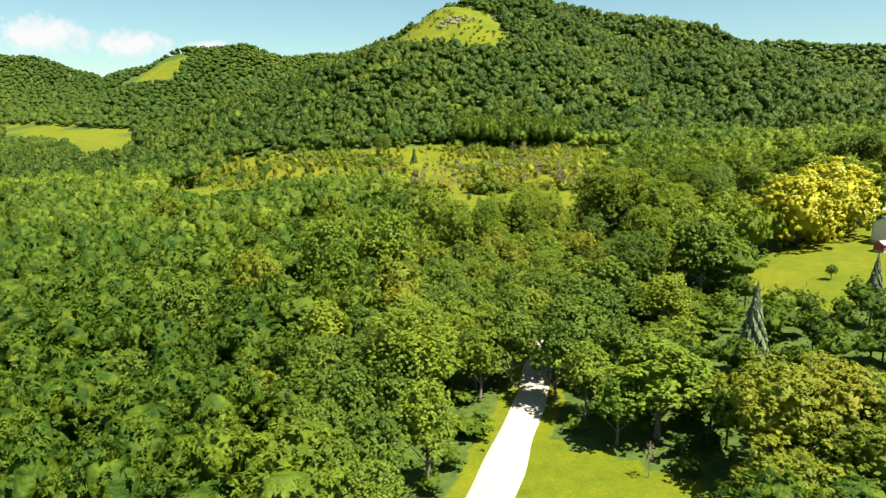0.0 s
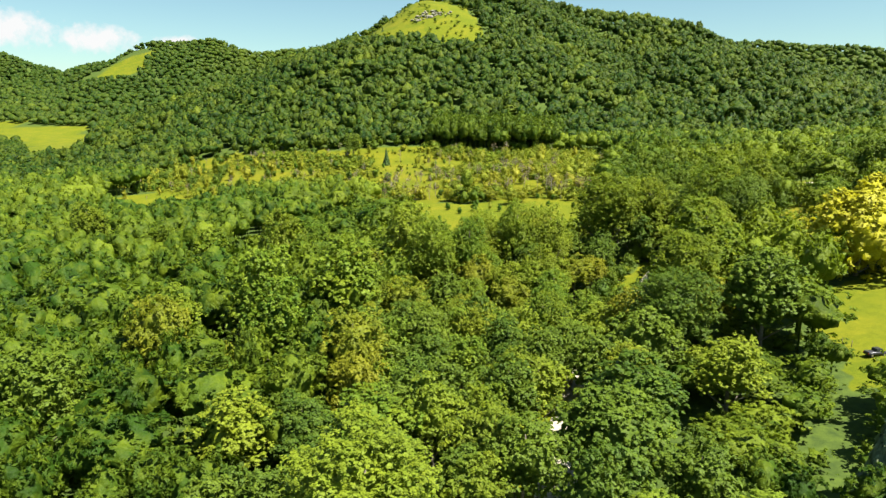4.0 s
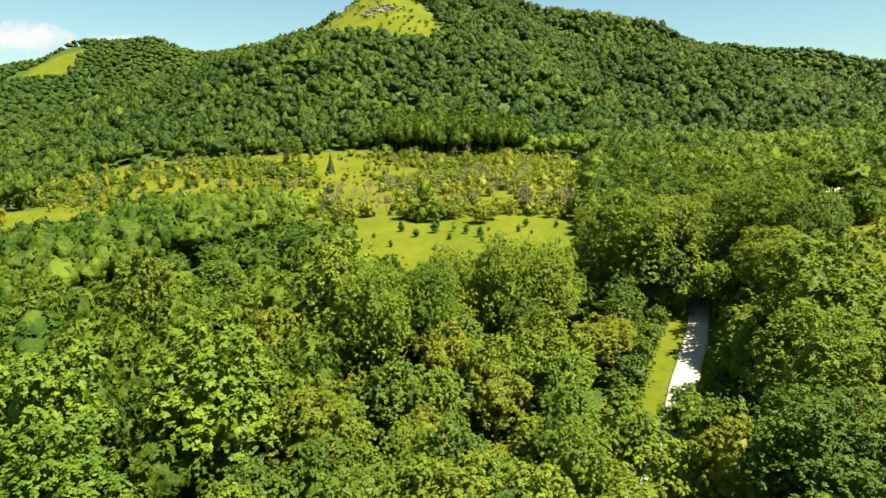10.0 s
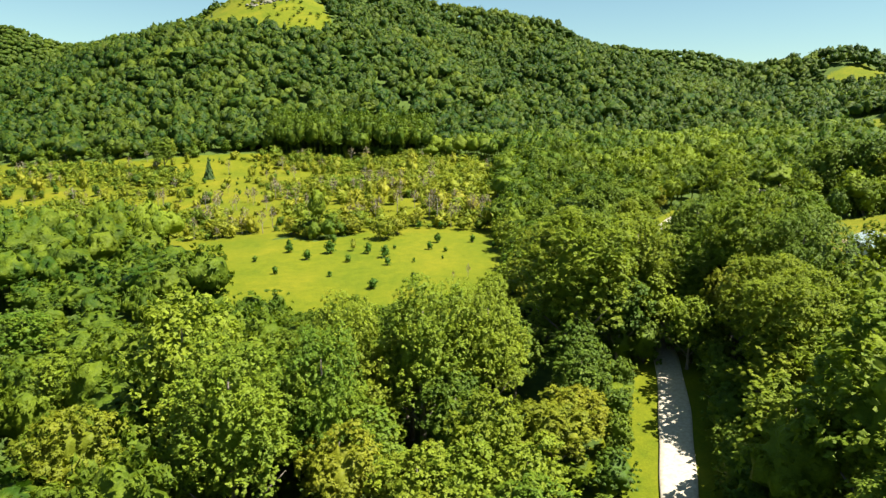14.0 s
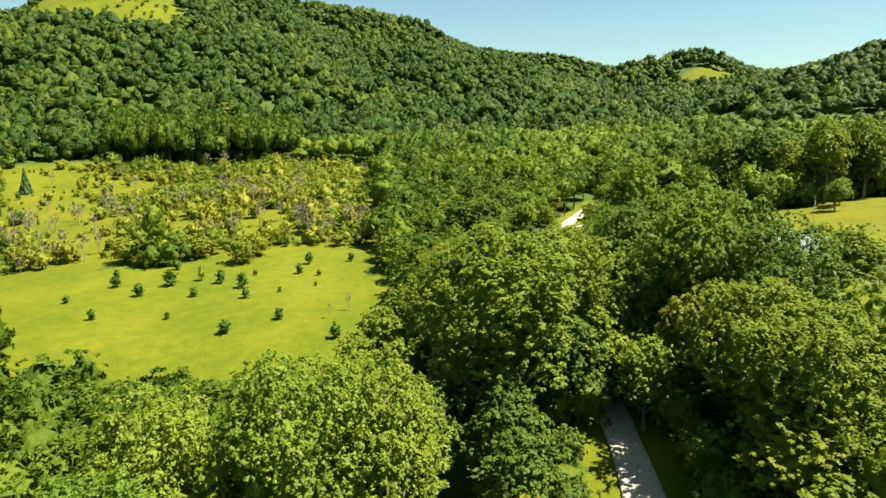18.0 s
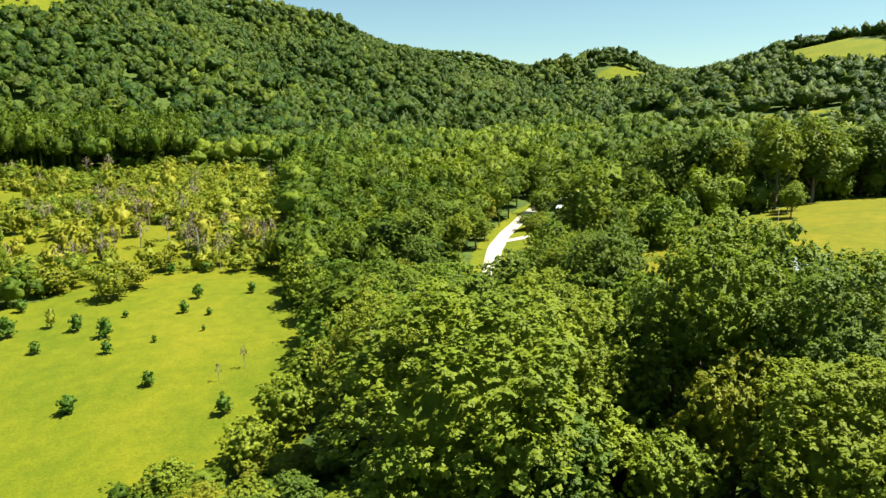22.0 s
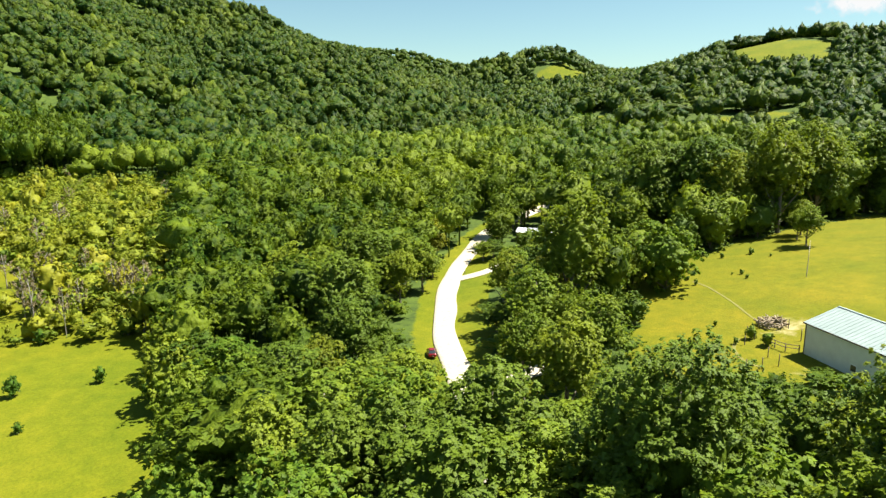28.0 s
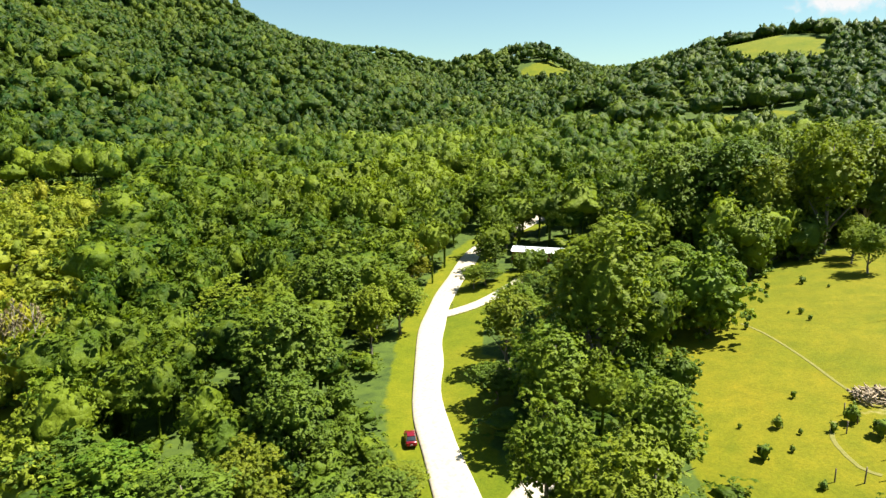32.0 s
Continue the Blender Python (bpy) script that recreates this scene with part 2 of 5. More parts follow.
def height(x, y):
    x, y = np.asarray(x, float), np.asarray(y, float)
    z = lean(x, y)
    for (px, py, _), w in zip(SPOTS, WEIGHTS):
        z = z + w * bell(x, y, px, py)
    rise = np.zeros_like(z)
    for crest, bend in HILLS:
        best = np.zeros_like(z)
        for (ax, ay, az, aw), (bx, by, bz, bw) in zip(crest, crest[1:]):
            dx, dy = bx - ax, by - ay
            u = np.clip(((x - ax) * dx + (y - ay) * dy) / (dx * dx + dy * dy), 0, 1)
            d = np.hypot(x - ax - u * dx, y - ay - u * dy)
            best = np.maximum(best, (az + u * (bz - az)) * np.clip(1 - np.sqrt(d * d + 900) / (aw + u * (bw - aw)), 0, 1) ** bend)
        rise = (rise ** 4 + best ** 4) ** 0.25
    for px, py, up, wide in KNOLLS:
        z = z + up * bell(x, y, px, py, wide)
    far = smooth(500, 900, np.hypot(x - 60, y - 200))
    roll = far * rise / 300 * (10 * np.sin(x / 83 + 1.3 * np.sin(y / 140)) + 7 * np.sin(x / 41 + y / 67))
    return z + rise + roll * smooth(0, 60, rise)


# ---- the ground ----
def inside(x, y, poly):
    x, y = np.asarray(x, float), np.asarray(y, float)
    r = np.zeros(x.shape, bool)
    for (ax, ay), (bx, by) in zip(poly, poly[1:] + poly[:1]):
        if ay != by:
            r ^= ((ay > y) != (by > y)) & (x < (bx - ax) * (y - ay) / (by - ay) + ax)
    return r


def from_line(x, y, line):
    best = np.full(np.shape(x), 1e9)
    for (ax, ay), (bx, by) in zip(line, line[1:]):
        dx, dy = bx - ax, by - ay
        u = np.clip(((x - ax) * dx + (y - ay) * dy) / (dx * dx + dy * dy), 0, 1)
        best = np.minimum(best, np.hypot(x - ax - u * dx, y - ay - u * dy))
    return best


def curve(points, step=3.0):
    """A smooth line through the points."""
    p = [Vector(q) for q in points]
    p = [2 * p[0] - p[1], *p, 2 * p[-1] - p[-2]]
    out = []
    for a, b, c, d in zip(p, p[1:], p[2:], p[3:]):
        n = max(2, int((c - b).length / step))
        for i in range(n):
            t = i / n
            out.append(tuple(0.5 * (2 * b + (c - a) * t + (2 * a - 5 * b + 4 * c - d) * t * t + (3 * b - a - 3 * c + d) * t ** 3)))
    return out + [tuple(p[-2])]


ROAD = curve([(-62, -90), (-44, -35), (-24, 20), (-5, 70), (8, 101), (14, 120), (20, 139), (29, 175), (44, 215), (66, 253), (79, 274), (91, 294), (116, 342), (138, 378), (156, 408), (170, 425), (181, 438), (199, 455), (219, 470), (240, 484), (275, 495), (307, 505), (335, 518)])
DRIVE = curve([(137, 377), (146, 378), (153, 380), (160, 377)])
LANE = curve([(189, 446), (200, 445), (212, 447), (228, 452)])
TRACK = curve([(146, 312), (152, 304), (165, 298), (190, 296), (215, 300)])
MEADOW = [(-30, 484), (0, 478), (31, 455), (68, 470), (108, 450), (97, 412), (98, 391), (91, 366), (70, 345), (40, 350), (8, 370), (-25, 400)]
SCRUBLAND = [(-30, 480), (108, 448), (150, 565), (164, 605), (130, 702), (20, 738), (-88, 742), (-240, 800), (-300, 660), (-170, 560), (-60, 490)]
LEFT_FIELD = [(-212, 484), (-239, 573), (-201, 595), (-146, 570), (-119, 495), (-138, 456), (-163, 446)]
FAR_FIELD = [(-1245, 1876), (-970, 1715), (-764, 1640), (-430, 940), (-462, 985), (-540, 990), (-760, 1340), (-856, 1505), (-1050, 1575)]
LAWN = [(94, 184), (126, 176), (215, 225), (240, 290), (150, 258), (112, 236)]
BACK_LAWN = [(122, 272), (150, 268), (250, 300), (220, 345), (186, 335), (164, 340), (140, 318)]
ROADSIDE = [(18, 119), (8, 92), (28, 74), (48, 82), (41, 104), (33, 112)]
SIDE_YARD = [(84, 138), (100, 138), (104, 120), (86, 116)]
WEST_VERGE = [(36, 214), (50, 236), (60, 252), (72, 272), (80, 290), (74, 290), (62, 272), (50, 254), (38, 232)]
VERGE = [(156, 400), (186, 436), (204, 446), (200, 436), (184, 424), (170, 402), (160, 392)]
PASTURE = [(206, 402), (247, 400), (291, 393), (340, 380), (330, 320), (262, 300), (215, 310), (176, 340), (160, 358), (176, 374), (190, 382)]
BALD = [(-125, 1190), (-120, 1440), (40, 1450), (100, 1290), (115, 1130), (60, 1115), (-20, 1180)]
LEFT_BALD = [(-1100, 2200), (-1040, 2520), (-950, 2540), (-880, 2200)]
PEAK_BALD = [(852, 1055), (912, 1094), (938, 1056), (930, 985), (876, 988)]
RIGHT_BALD = [(765, 650), (910, 765), (990, 730), (960, 660), (880, 610), (800, 590)]
CLEARING = [(470, 590), (500, 645), (535, 603), (590, 575), (628, 552), (605, 512), (530, 535)]
STRIP = [(485, 640), (505, 668), (570, 716), (605, 722), (598, 696), (520, 632)]
HILL_GAP = [(560, 1225), (585, 1260), (598, 1240), (575, 1205)]
OPEN = [MEADOW, SCRUBLAND, LEFT_FIELD, FAR_FIELD, LAWN, BACK_LAWN, ROADSIDE, SIDE_YARD, WEST_VERGE, VERGE, PASTURE, BALD, LEFT_BALD, PEAK_BALD, RIGHT_BALD, CLEARING, STRIP, HILL_GAP]


def is_open(x, y):
    r = from_line(x, y, ROAD) < 5.5
    r |= from_line(x, y, DRIVE) < 4
    r |= from_line(x, y, LANE) < 4
    r |= np.hypot(x - 244, y - 458) < 14
    for poly in OPEN:
        r |= inside(x, y, poly)
    return r


def steps(near_lo, near_hi, step, lo, hi):
    a = list(np.arange(near_lo, near_hi + 0.1, step))
    s = step
    while a[-1] < hi:
        s *= 1.09
        a.append(a[-1] + min(s, 90))
    s, b = step, [near_lo]
    while b[-1] > lo:
        s *= 1.09
        b.append(b[-1] - min(s, 90))
    return np.array(b[:0:-1] + a)


def sheet(name, x, y, z, mat):
    """A grid of points as one mesh."""
    n, k = x.shape
    me = bpy.data.meshes.new(name)
    idx = np.arange(n * k).reshape(n, k)
    quads = np.stack([idx[:-1, :-1], idx[1:, :-1], idx[1:, 1:], idx[:-1, 1:]], -1).reshape(-1, 4)
    me.from_pydata(np.stack([x, y, z], -1).reshape(-1, 3), [], quads)
    me.polygons.foreach_set("use_smooth", [True] * len(quads))
    me.materials.append(mat)
    return me


def ground():
    xs, ys = steps(-150, 330, 4, -3600, 3000), steps(60, 600, 4, -900, 4600)
    x, y = np.meshgrid(xs, ys, indexing="ij")
    x, y = x.reshape(-1), y.reshape(-1)
    z = height(x, y)
    near = np.minimum.reduce([from_line(x, y, way) for way in (ROAD, DRIVE, LANE, TRACK)])
    z = z - 0.35 * (1 - smooth(2.2, 6.5, near))
    me = sheet("ground", *[v.reshape(len(xs), len(ys)) for v in (x, y, z - 0.05)], GROUND)
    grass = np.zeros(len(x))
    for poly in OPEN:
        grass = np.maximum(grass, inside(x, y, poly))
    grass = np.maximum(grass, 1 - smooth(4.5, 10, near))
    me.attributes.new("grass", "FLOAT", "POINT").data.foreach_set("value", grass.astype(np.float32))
    wear = np.maximum(0.72 * np.exp(-(((x - 199) / 9) ** 2 + ((y - 354) / 6) ** 2)), 0.38 * inside(x, y, FAR_FIELD))
    wear = np.maximum(wear, 0.45 * np.exp(-(((x - 182) / 16) ** 2 + ((y - 338) / 14) ** 2)))
    dry = np.maximum(inside(x, y, PASTURE), 0.5 * inside(x, y, SCRUBLAND))
    me.attributes.new("dry", "FLOAT", "POINT").data.foreach_set("value", dry.astype(np.float32))
    me.attributes.new("wear", "FLOAT", "POINT").data.foreach_set("value", wear.astype(np.float32))
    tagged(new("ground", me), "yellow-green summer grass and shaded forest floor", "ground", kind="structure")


def strip(name, line, width, mat, label, lift=0.06, hump=0.10):
    """A track laid on the ground, a little rounded across."""
    p = np.array(line)
    d = np.gradient(p, axis=0)
    d /= np.linalg.norm(d, axis=1)[:, None]
    side = np.stack([d[:, 1], -d[:, 0]], 1)
    k = np.concatenate([[-1.06], np.linspace(-1, 1, 9), [1.06]]) / 1.06
    s = np.arange(len(p))
    w = np.interp(p[:, 1], (110, 190, 260), (1.42, 1.2, 1.0)) * width / 2 * (1 + 0.05 * np.sin(s * 0.31) + 0.04 * np.sin(s * 0.83 + 1))
    x = p[:, 0][:, None] + side[:, 0][:, None] * k * w[:, None]
    y = p[:, 1][:, None] + side[:, 1][:, None] * k * w[:, None]
    z = height(p[:, 0], p[:, 1])[:, None] * 0.7 + height(x, y) * 0.3
    z = np.maximum(z, height(x, y)) + lift - hump * k * k - 2.5 * hump * (np.abs(k) > 0.99)
    tagged(new(name, sheet(name, x, y, z, mat)), label, "road", kind="structure")


ground()
strip("road", ROAD, 5.6, GRAVEL, "pale sunlit gravel road winding up the valley", 0.10)
strip("driveway", DRIVE, 4.5, GRAVEL, "pale gravel driveway branching off the road", 0.13)
strip("lane", LANE, 3.4, GRAVEL, "short gravel lane beside the road", 0.13)
strip("footpath", curve([(220.5, 386.3), (217.4, 380.4), (209.1, 370.0), (201.7, 362.0), (199.2, 358.8)]), 0.5, WORN, "faint worn footpath across the pasture", -0.01, 0.012)
strip("wheel_rut", curve([(189.0, 357.9), (185.4, 356.9), (182.8, 355.4), (179.2, 351.6), (178.8, 349.0)]), 0.6, WORN, "pale worn wheel rut beside the shed", -0.01, 0.012)
strip("track", TRACK, 3.0, GRAVEL, "narrow pale gravel track across the lawn", 0.13)


# ---- trees ----
def part(name, me, mat, parent, label=""):
    if isinstance(me, bmesh.types.BMesh):
        bm, me = me, bpy.data.meshes.new(name)
        bm.to_mesh(me)
        bm.free()
    if mat and not me.materials:
        me.materials.append(mat)
    ob = new(name, me)
    ob.parent = parent
    if label:
        tagged(ob, label)
    return ob


def ball(level):
    bm = bmesh.new()
    bmesh.ops.create_icosphere(bm, subdivisions=level, radius=1)
    v = np.array([p.co[:] for p in bm.verts])
    f = np.array([[q.index for q in p.verts] for p in bm.faces])
    bm.free()
    return v, f


BALLS = {k: ball(k) for k in (1, 2, 3, 4)}


def unit(v):
    return v / np.maximum(np.linalg.norm(v, axis=-1, keepdims=True), 1e-9)


def cards(rng, p, n, size, wide=0.6, fold=0.3):
    """Leaf sprays: folded four-sided blades round the points p, facing n."""
    t = unit(np.cross(n, rng.normal(size=p.shape)))
    b = np.cross(n, t)
    s = (size * rng.uniform(0.7, 1.5, len(p)))[:, None]
    return np.stack([p - t * s, p - b * s * wide - n * s * fold, p + t * s, p + b * s * wide - n * s * fold], 1)


def vertex_normals(v, f):
    n = np.zeros_like(v)
    w = np.cross(v[f[:, 1]] - v[f[:, 0]], v[f[:, 2]] - v[f[:, 0]])
    for k in range(3):
        np.add.at(n, f[:, k], w)
    return unit(n)


def billow(rng, level, c, r, stretch, low, rough=0.05):
    """One closed skin over a heap of round masses: folds lie where two masses meet."""
    d, f = BALLS[level]
    d = unit(d + rng.normal(0, 0.25 / 2 ** level, d.shape))
    o = np.zeros_like(d)
    o[:, 2] = d[:, 2] * (stretch - 1)
    m = c[None] - o[:, None]
    along = (m * d[:, None]).sum(2)
    free = along ** 2 - (m ** 2).sum(2) + r[None] ** 2
    t = np.where(free > 0, along + np.sqrt(np.maximum(free, 0)), 0.0).max(1)
    v = o + d * np.maximum(t, 0.3)[:, None] * (1 + rng.normal(0, rough, (len(d), 1)))
    keep = (d[f][:, :, 2].max(1) > low)
    f = f[keep]
    used, f = np.unique(f, return_inverse=True)
    return v[used], f.reshape(-1, 3)


def crown_shape(seed, lobes, n, size, level=3, reach=0.62, bulge=0.36, low=-0.35, up=0.45, clumps=8, wide=0.62, haze=0.34, thin=False, stretch=1.0, skin=0.62, soft=0.4, bunch=9, knot=0.05, rough=0.06):
    """A crown of radius 1 about its middle: lobes made of clumps, a leafy skin over them and leaf sprays standing out of it."""
    rng = np.random.default_rng(seed)
    d = unit(rng.normal(size=(lobes * 8, 3)))
    d = d[d[:, 2] > low]
    pick = [d[0]]
    for _ in range(lobes - 1):
        gap = np.min([np.linalg.norm(d - q, axis=1) for q in pick], axis=0)
        pick.append(d[np.argmax(gap * rng.uniform(0.6, 1.0, len(d)))])
    c = np.array(pick) * rng.uniform(0.78, 1.16, (len(pick), 1)) * reach
    c = np.concatenate([c, [[0, 0, 0.1], [0, 0, -0.35], [0, 0, 0.4]]]) * (1, 1, stretch)
    r = bulge * rng.uniform(0.62, 1.2, len(c))
    r[-3:] = 0.55, 0.42, 0.42
    lobe = np.repeat(np.arange(len(c)), clumps)
    out = unit(rng.normal(size=(len(lobe), 3)) + (0, 0, 0.3))
    sc = c[lobe] + out * (r[lobe] * rng.uniform(0.72, 1.0, len(lobe)))[:, None]
    sr = r[lobe] * rng.uniform(0.26, 0.50, len(lobe))
    far = np.min(np.linalg.norm(sc[:, None] - c[None], axis=2) / r[None], axis=1)
    sc, sr = sc[far > 0.66], sr[far > 0.66]
    # the skin, with its clumps where it is fine enough to hold them
    hc, hr = (np.concatenate([c, sc]), np.concatenate([r * 0.94, sr * 0.9])) if level > 3 else (c, r)
    axis = np.array([[0, 0, z] for z in np.linspace(-(stretch - 1), stretch - 1, 5)])
    v, t = billow(rng, level, np.concatenate([hc, axis]) * 1.0, np.concatenate([hr, np.full(5, 0.42)]), stretch, low - 0.35, rough)
    v = v * skin
    nv = vertex_normals(v, t)
    q = np.zeros((0, 4), int)
    if n:
        m = n // bunch
        n = m * bunch
        which = rng.choice(len(sc), m, p=sr ** 2 / (sr ** 2).sum())
        out = unit(rng.normal(size=(m, 3)) + (0, 0, 0.55))
        p = sc[which] + out * (sr[which] * rng.uniform(0.8, 1.2, m))[:, None] * (1, 1, 0.85)
        deep = rng.random(m) < 0.3
        back = rng.integers(0, len(c), m)
        p[deep] = (c[back] + out * (r[back] * rng.uniform(0.85, 1.05, m))[:, None])[deep]
        # each spray is a bunch of leaves round its twig
        tip = unit(rng.normal(size=(n, 3)) + (0, 0, 0.5))
        out = np.repeat(out, bunch, 0)
        p = np.repeat(p, bunch, 0) + tip * (knot * np.repeat(rng.uniform(0.6, 1.4, m), bunch) * rng.uniform(0.4, 1.0, n))[:, None]
        out = unit(out + 0.8 * tip)
        nrm = unit(out + haze * rng.normal(size=p.shape) + (0, 0, up))
        blades = cards(rng, p, nrm, size, wide)
        lit = unit(soft * (0.6 * out + 0.5 * unit(p / (1, 1, stretch))) + (1 - soft) * nrm)
        if thin:
            blades = blades[:, :3]
            t = np.concatenate([t, np.arange(n * 3).reshape(-1, 3) + len(v)])
        else:
            q = np.arange(n * 4).reshape(-1, 4) + len(v)
        v = np.concatenate([v, blades.reshape(-1, 3)])
        nv = np.concatenate([nv, np.repeat(lit, blades.shape[1], 0)])
    z = np.percentile(v[:, 2], (0.5, 99.6))
    v = v * (1 / np.percentile(np.hypot(v[:, 0], v[:, 1]), 98.5), 1 / np.percentile(np.hypot(v[:, 0], v[:, 1]), 98.5), 1)
    v[:, 2] = np.where(v[:, 2] > 0, v[:, 2] * stretch / z[1], np.minimum(v[:, 2] * stretch / -z[0], v[:, 2]) if low < -0.7 else v[:, 2])
    return v, q, t, nv


def conifer_shape(seed, tiers, n, size, droop=0.5, full=1.0):
    """A cone of drooping sprays, from z = 0 to 1, radius 1 at its foot."""
    rng = np.random.default_rng(seed)
    k = np.sort(rng.uniform(0, 1, n) ** 1.25)
    k = (np.floor(k * tiers) + rng.uniform(0, 0.55, n)) / tiers
    k = np.clip(k, 0, 0.99)
    a = rng.uniform(0, 2 * np.pi, n)
    star = 0.82 + 0.18 * np.cos(a * 7 + np.floor(k * tiers) * 2.1)
    rad = (1 - k ** full) * star * rng.uniform(0.55, 1.0, n) ** 0.5
    p = np.stack([rad * np.cos(a), rad * np.sin(a), k - 0.08 * rad], 1)
    out = np.stack([np.cos(a), np.sin(a), np.full(n, -droop)], 1)
    nrm = unit(np.stack([np.cos(a) * 0.5, np.sin(a) * 0.5, np.full(n, 0.9)], 1) + 0.25 * rng.normal(size=(n, 3)))
    t = unit(out - (out * nrm).sum(1)[:, None] * nrm)
    b = np.cross(nrm, t)
    s = (size * rng.uniform(0.6, 1.3, n) * (0.5 + 0.6 * (1 - k)))[:, None]
    quads = np.stack([p - t * s, p - b * s * 0.5, p + t * s, p + b * s * 0.5], 1).reshape(-1, 3)
    m = 9
    ang = np.arange(m) / m * 2 * np.pi
    tv = np.concatenate([np.stack([0.42 * np.cos(ang), 0.42 * np.sin(ang), 0 * ang + 0.02], 1), [[0, 0, 0.97]]])
    tri = np.array([[i, (i + 1) % m, m] for i in range(m)])
    return np.concatenate([quads, tv]), np.arange(n * 4).reshape(-1, 4), tri + n * 4, np.concatenate([np.repeat(nrm, 4, 0), vertex_normals(tv, tri)])


def foliage(name, V, Q, T, N, mat):
    """A mesh from numpy arrays, shaded by the given vertex normals."""
    me = bpy.data.meshes.new(name)
    me.vertices.add(len(V))
    me.vertices.foreach_set("co", V.astype(np.float32).ravel())
    me.loops.add(len(Q) * 4 + len(T) * 3)
    me.loops.foreach_set("vertex_index", np.concatenate([Q.ravel(), T.ravel()]).astype(np.int32))
    me.polygons.add(len(Q) + len(T))
    me.polygons.foreach_set("loop_start", np.concatenate([np.arange(len(Q)) * 4, len(Q) * 4 + np.arange(len(T)) * 3]).astype(np.int32))
    me.update(calc_edges=True)
    me.attributes.new("custom_normal", "FLOAT_VECTOR", "POINT").data.foreach_set("vector", N.astype(np.float32).ravel())
    me.materials.append(mat)
    return me


def leaf_mesh(name, shape, mat, scale, shift):
    v, q, t, n = shape
    return foliage(name, v * np.array(scale) + np.array(shift), q, t, unit(n / np.array(scale)), mat)


def tube(bm, line, radii, sides=6):
    rings = []
    for i, (p, r) in enumerate(zip(line, radii)):
        d = (Vector(line[min(i + 1, len(line) - 1)]) - Vector(line[max(i - 1, 0)])).normalized()
        a = d.orthogonal().normalized()
        b = d.cross(a)
        rings.append([bm.verts.new(Vector(p) + r * (a * math.cos(2 * math.pi * k / sides) + b * math.sin(2 * math.pi * k / sides))) for k in range(sides)])
    for u, v in zip(rings, rings[1:]):
        for k in range(sides):
            bm.faces.new((u[k], u[(k + 1) % sides], v[(k + 1) % sides], v[k])).smooth = True
    bm.faces.new(rings[-1])
    return bm


def leaf_tree(name, seed, tall, radius, mat, label, category="tree", lobes=11, n=1500, size=0.075, bark=BARK, base=0.16, low=-0.55, **more):
    """A broad tree: trunk with root flare, limbs, and a crown in lobes."""
    rng = random.Random(seed)
    root = tagged(new(name), label, category, "trees of the valley")
    lift = tall * base
    mid = (tall + lift) / 2
    w = 0.018 * tall
    bend = [rng.uniform(-0.4, 0.4) for _ in range(4)]
    line = [(0, 0, -0.6), (0, 0, 0.4), (bend[0], bend[1], lift), (bend[2], bend[3], mid), (0, 0, tall * 0.85)]
    part("trunk", tube(bmesh.new(), line, [w * 1.7, w * 1.15, w * 0.9, w * 0.6, w * 0.15], 7), bark, root)
    for k in range(3):
        a = k * 2.1 + rng.uniform(0, 1)
        z = lift * rng.uniform(0.9, 1.3)
        r = radius * rng.uniform(0.6, 0.85)
        limb = [(bend[0], bend[1], z), (r * 0.45 * math.cos(a), r * 0.45 * math.sin(a), z + tall * 0.13), (r * math.cos(a), r * math.sin(a), z + tall * 0.28)]
        part("limb", tube(bmesh.new(), limb, [w * 0.5, w * 0.35, w * 0.1], 5), bark, root)
    k = (tall - lift) / 2 / radius
    shape = crown_shape(seed, round(lobes * max(1, k) ** 0.7), n, size, low=low, stretch=k, **more)
    part("crown", leaf_mesh("crown", shape, mat, (radius, radius, radius), (0, 0, mid)), None, root)
    return root


def cone_tree(name, seed, tall, radius, mat, label, category="tree", n=900, tiers=13, size=0.22, stem=0.28, full=1.0):
    root = tagged(new(name), label, category, "trees of the valley")
    part("trunk", tube(bmesh.new(), [(0, 0, -0.5), (0, 0, tall * 0.5), (0, 0, tall * 0.97)], [stem, stem * 0.6, stem * 0.15], 6), BARK, root)
    part("crown", leaf_mesh("crown", conifer_shape(seed, tiers, n, size, full=full), mat, (radius, radius, tall * 0.94), (0, 0, tall * (0.06 if tall > 6 else -0.01))), None, root)
    return root


def put(kinds, rng, x, y, size=1.0, wide=1.0):
    """Sets the next tree of a kind on the ground; the first stands for itself, the rest are copies."""
    made = rng.choice(kinds)
    m = Matrix.Translation((x, y, float(height(x, y)))) @ Matrix.Rotation(rng.uniform(0, 6.28), 4, "Z") @ Matrix.Diagonal((size * wide, size * wide, size, 1))
    if "used" not in made:
        made["used"] = True
        made["ob"].matrix_basis = m
        return made["ob"]
    return copy_thing(made["ob"], m @ Matrix.Diagonal((*[1 / v for v in made["ob"].scale], 1)))


def kinds_of(builder, *args, seeds=(1,), **more):
    return [{"ob": builder(args[0], s, *args[1:], **more)} for s in seeds]


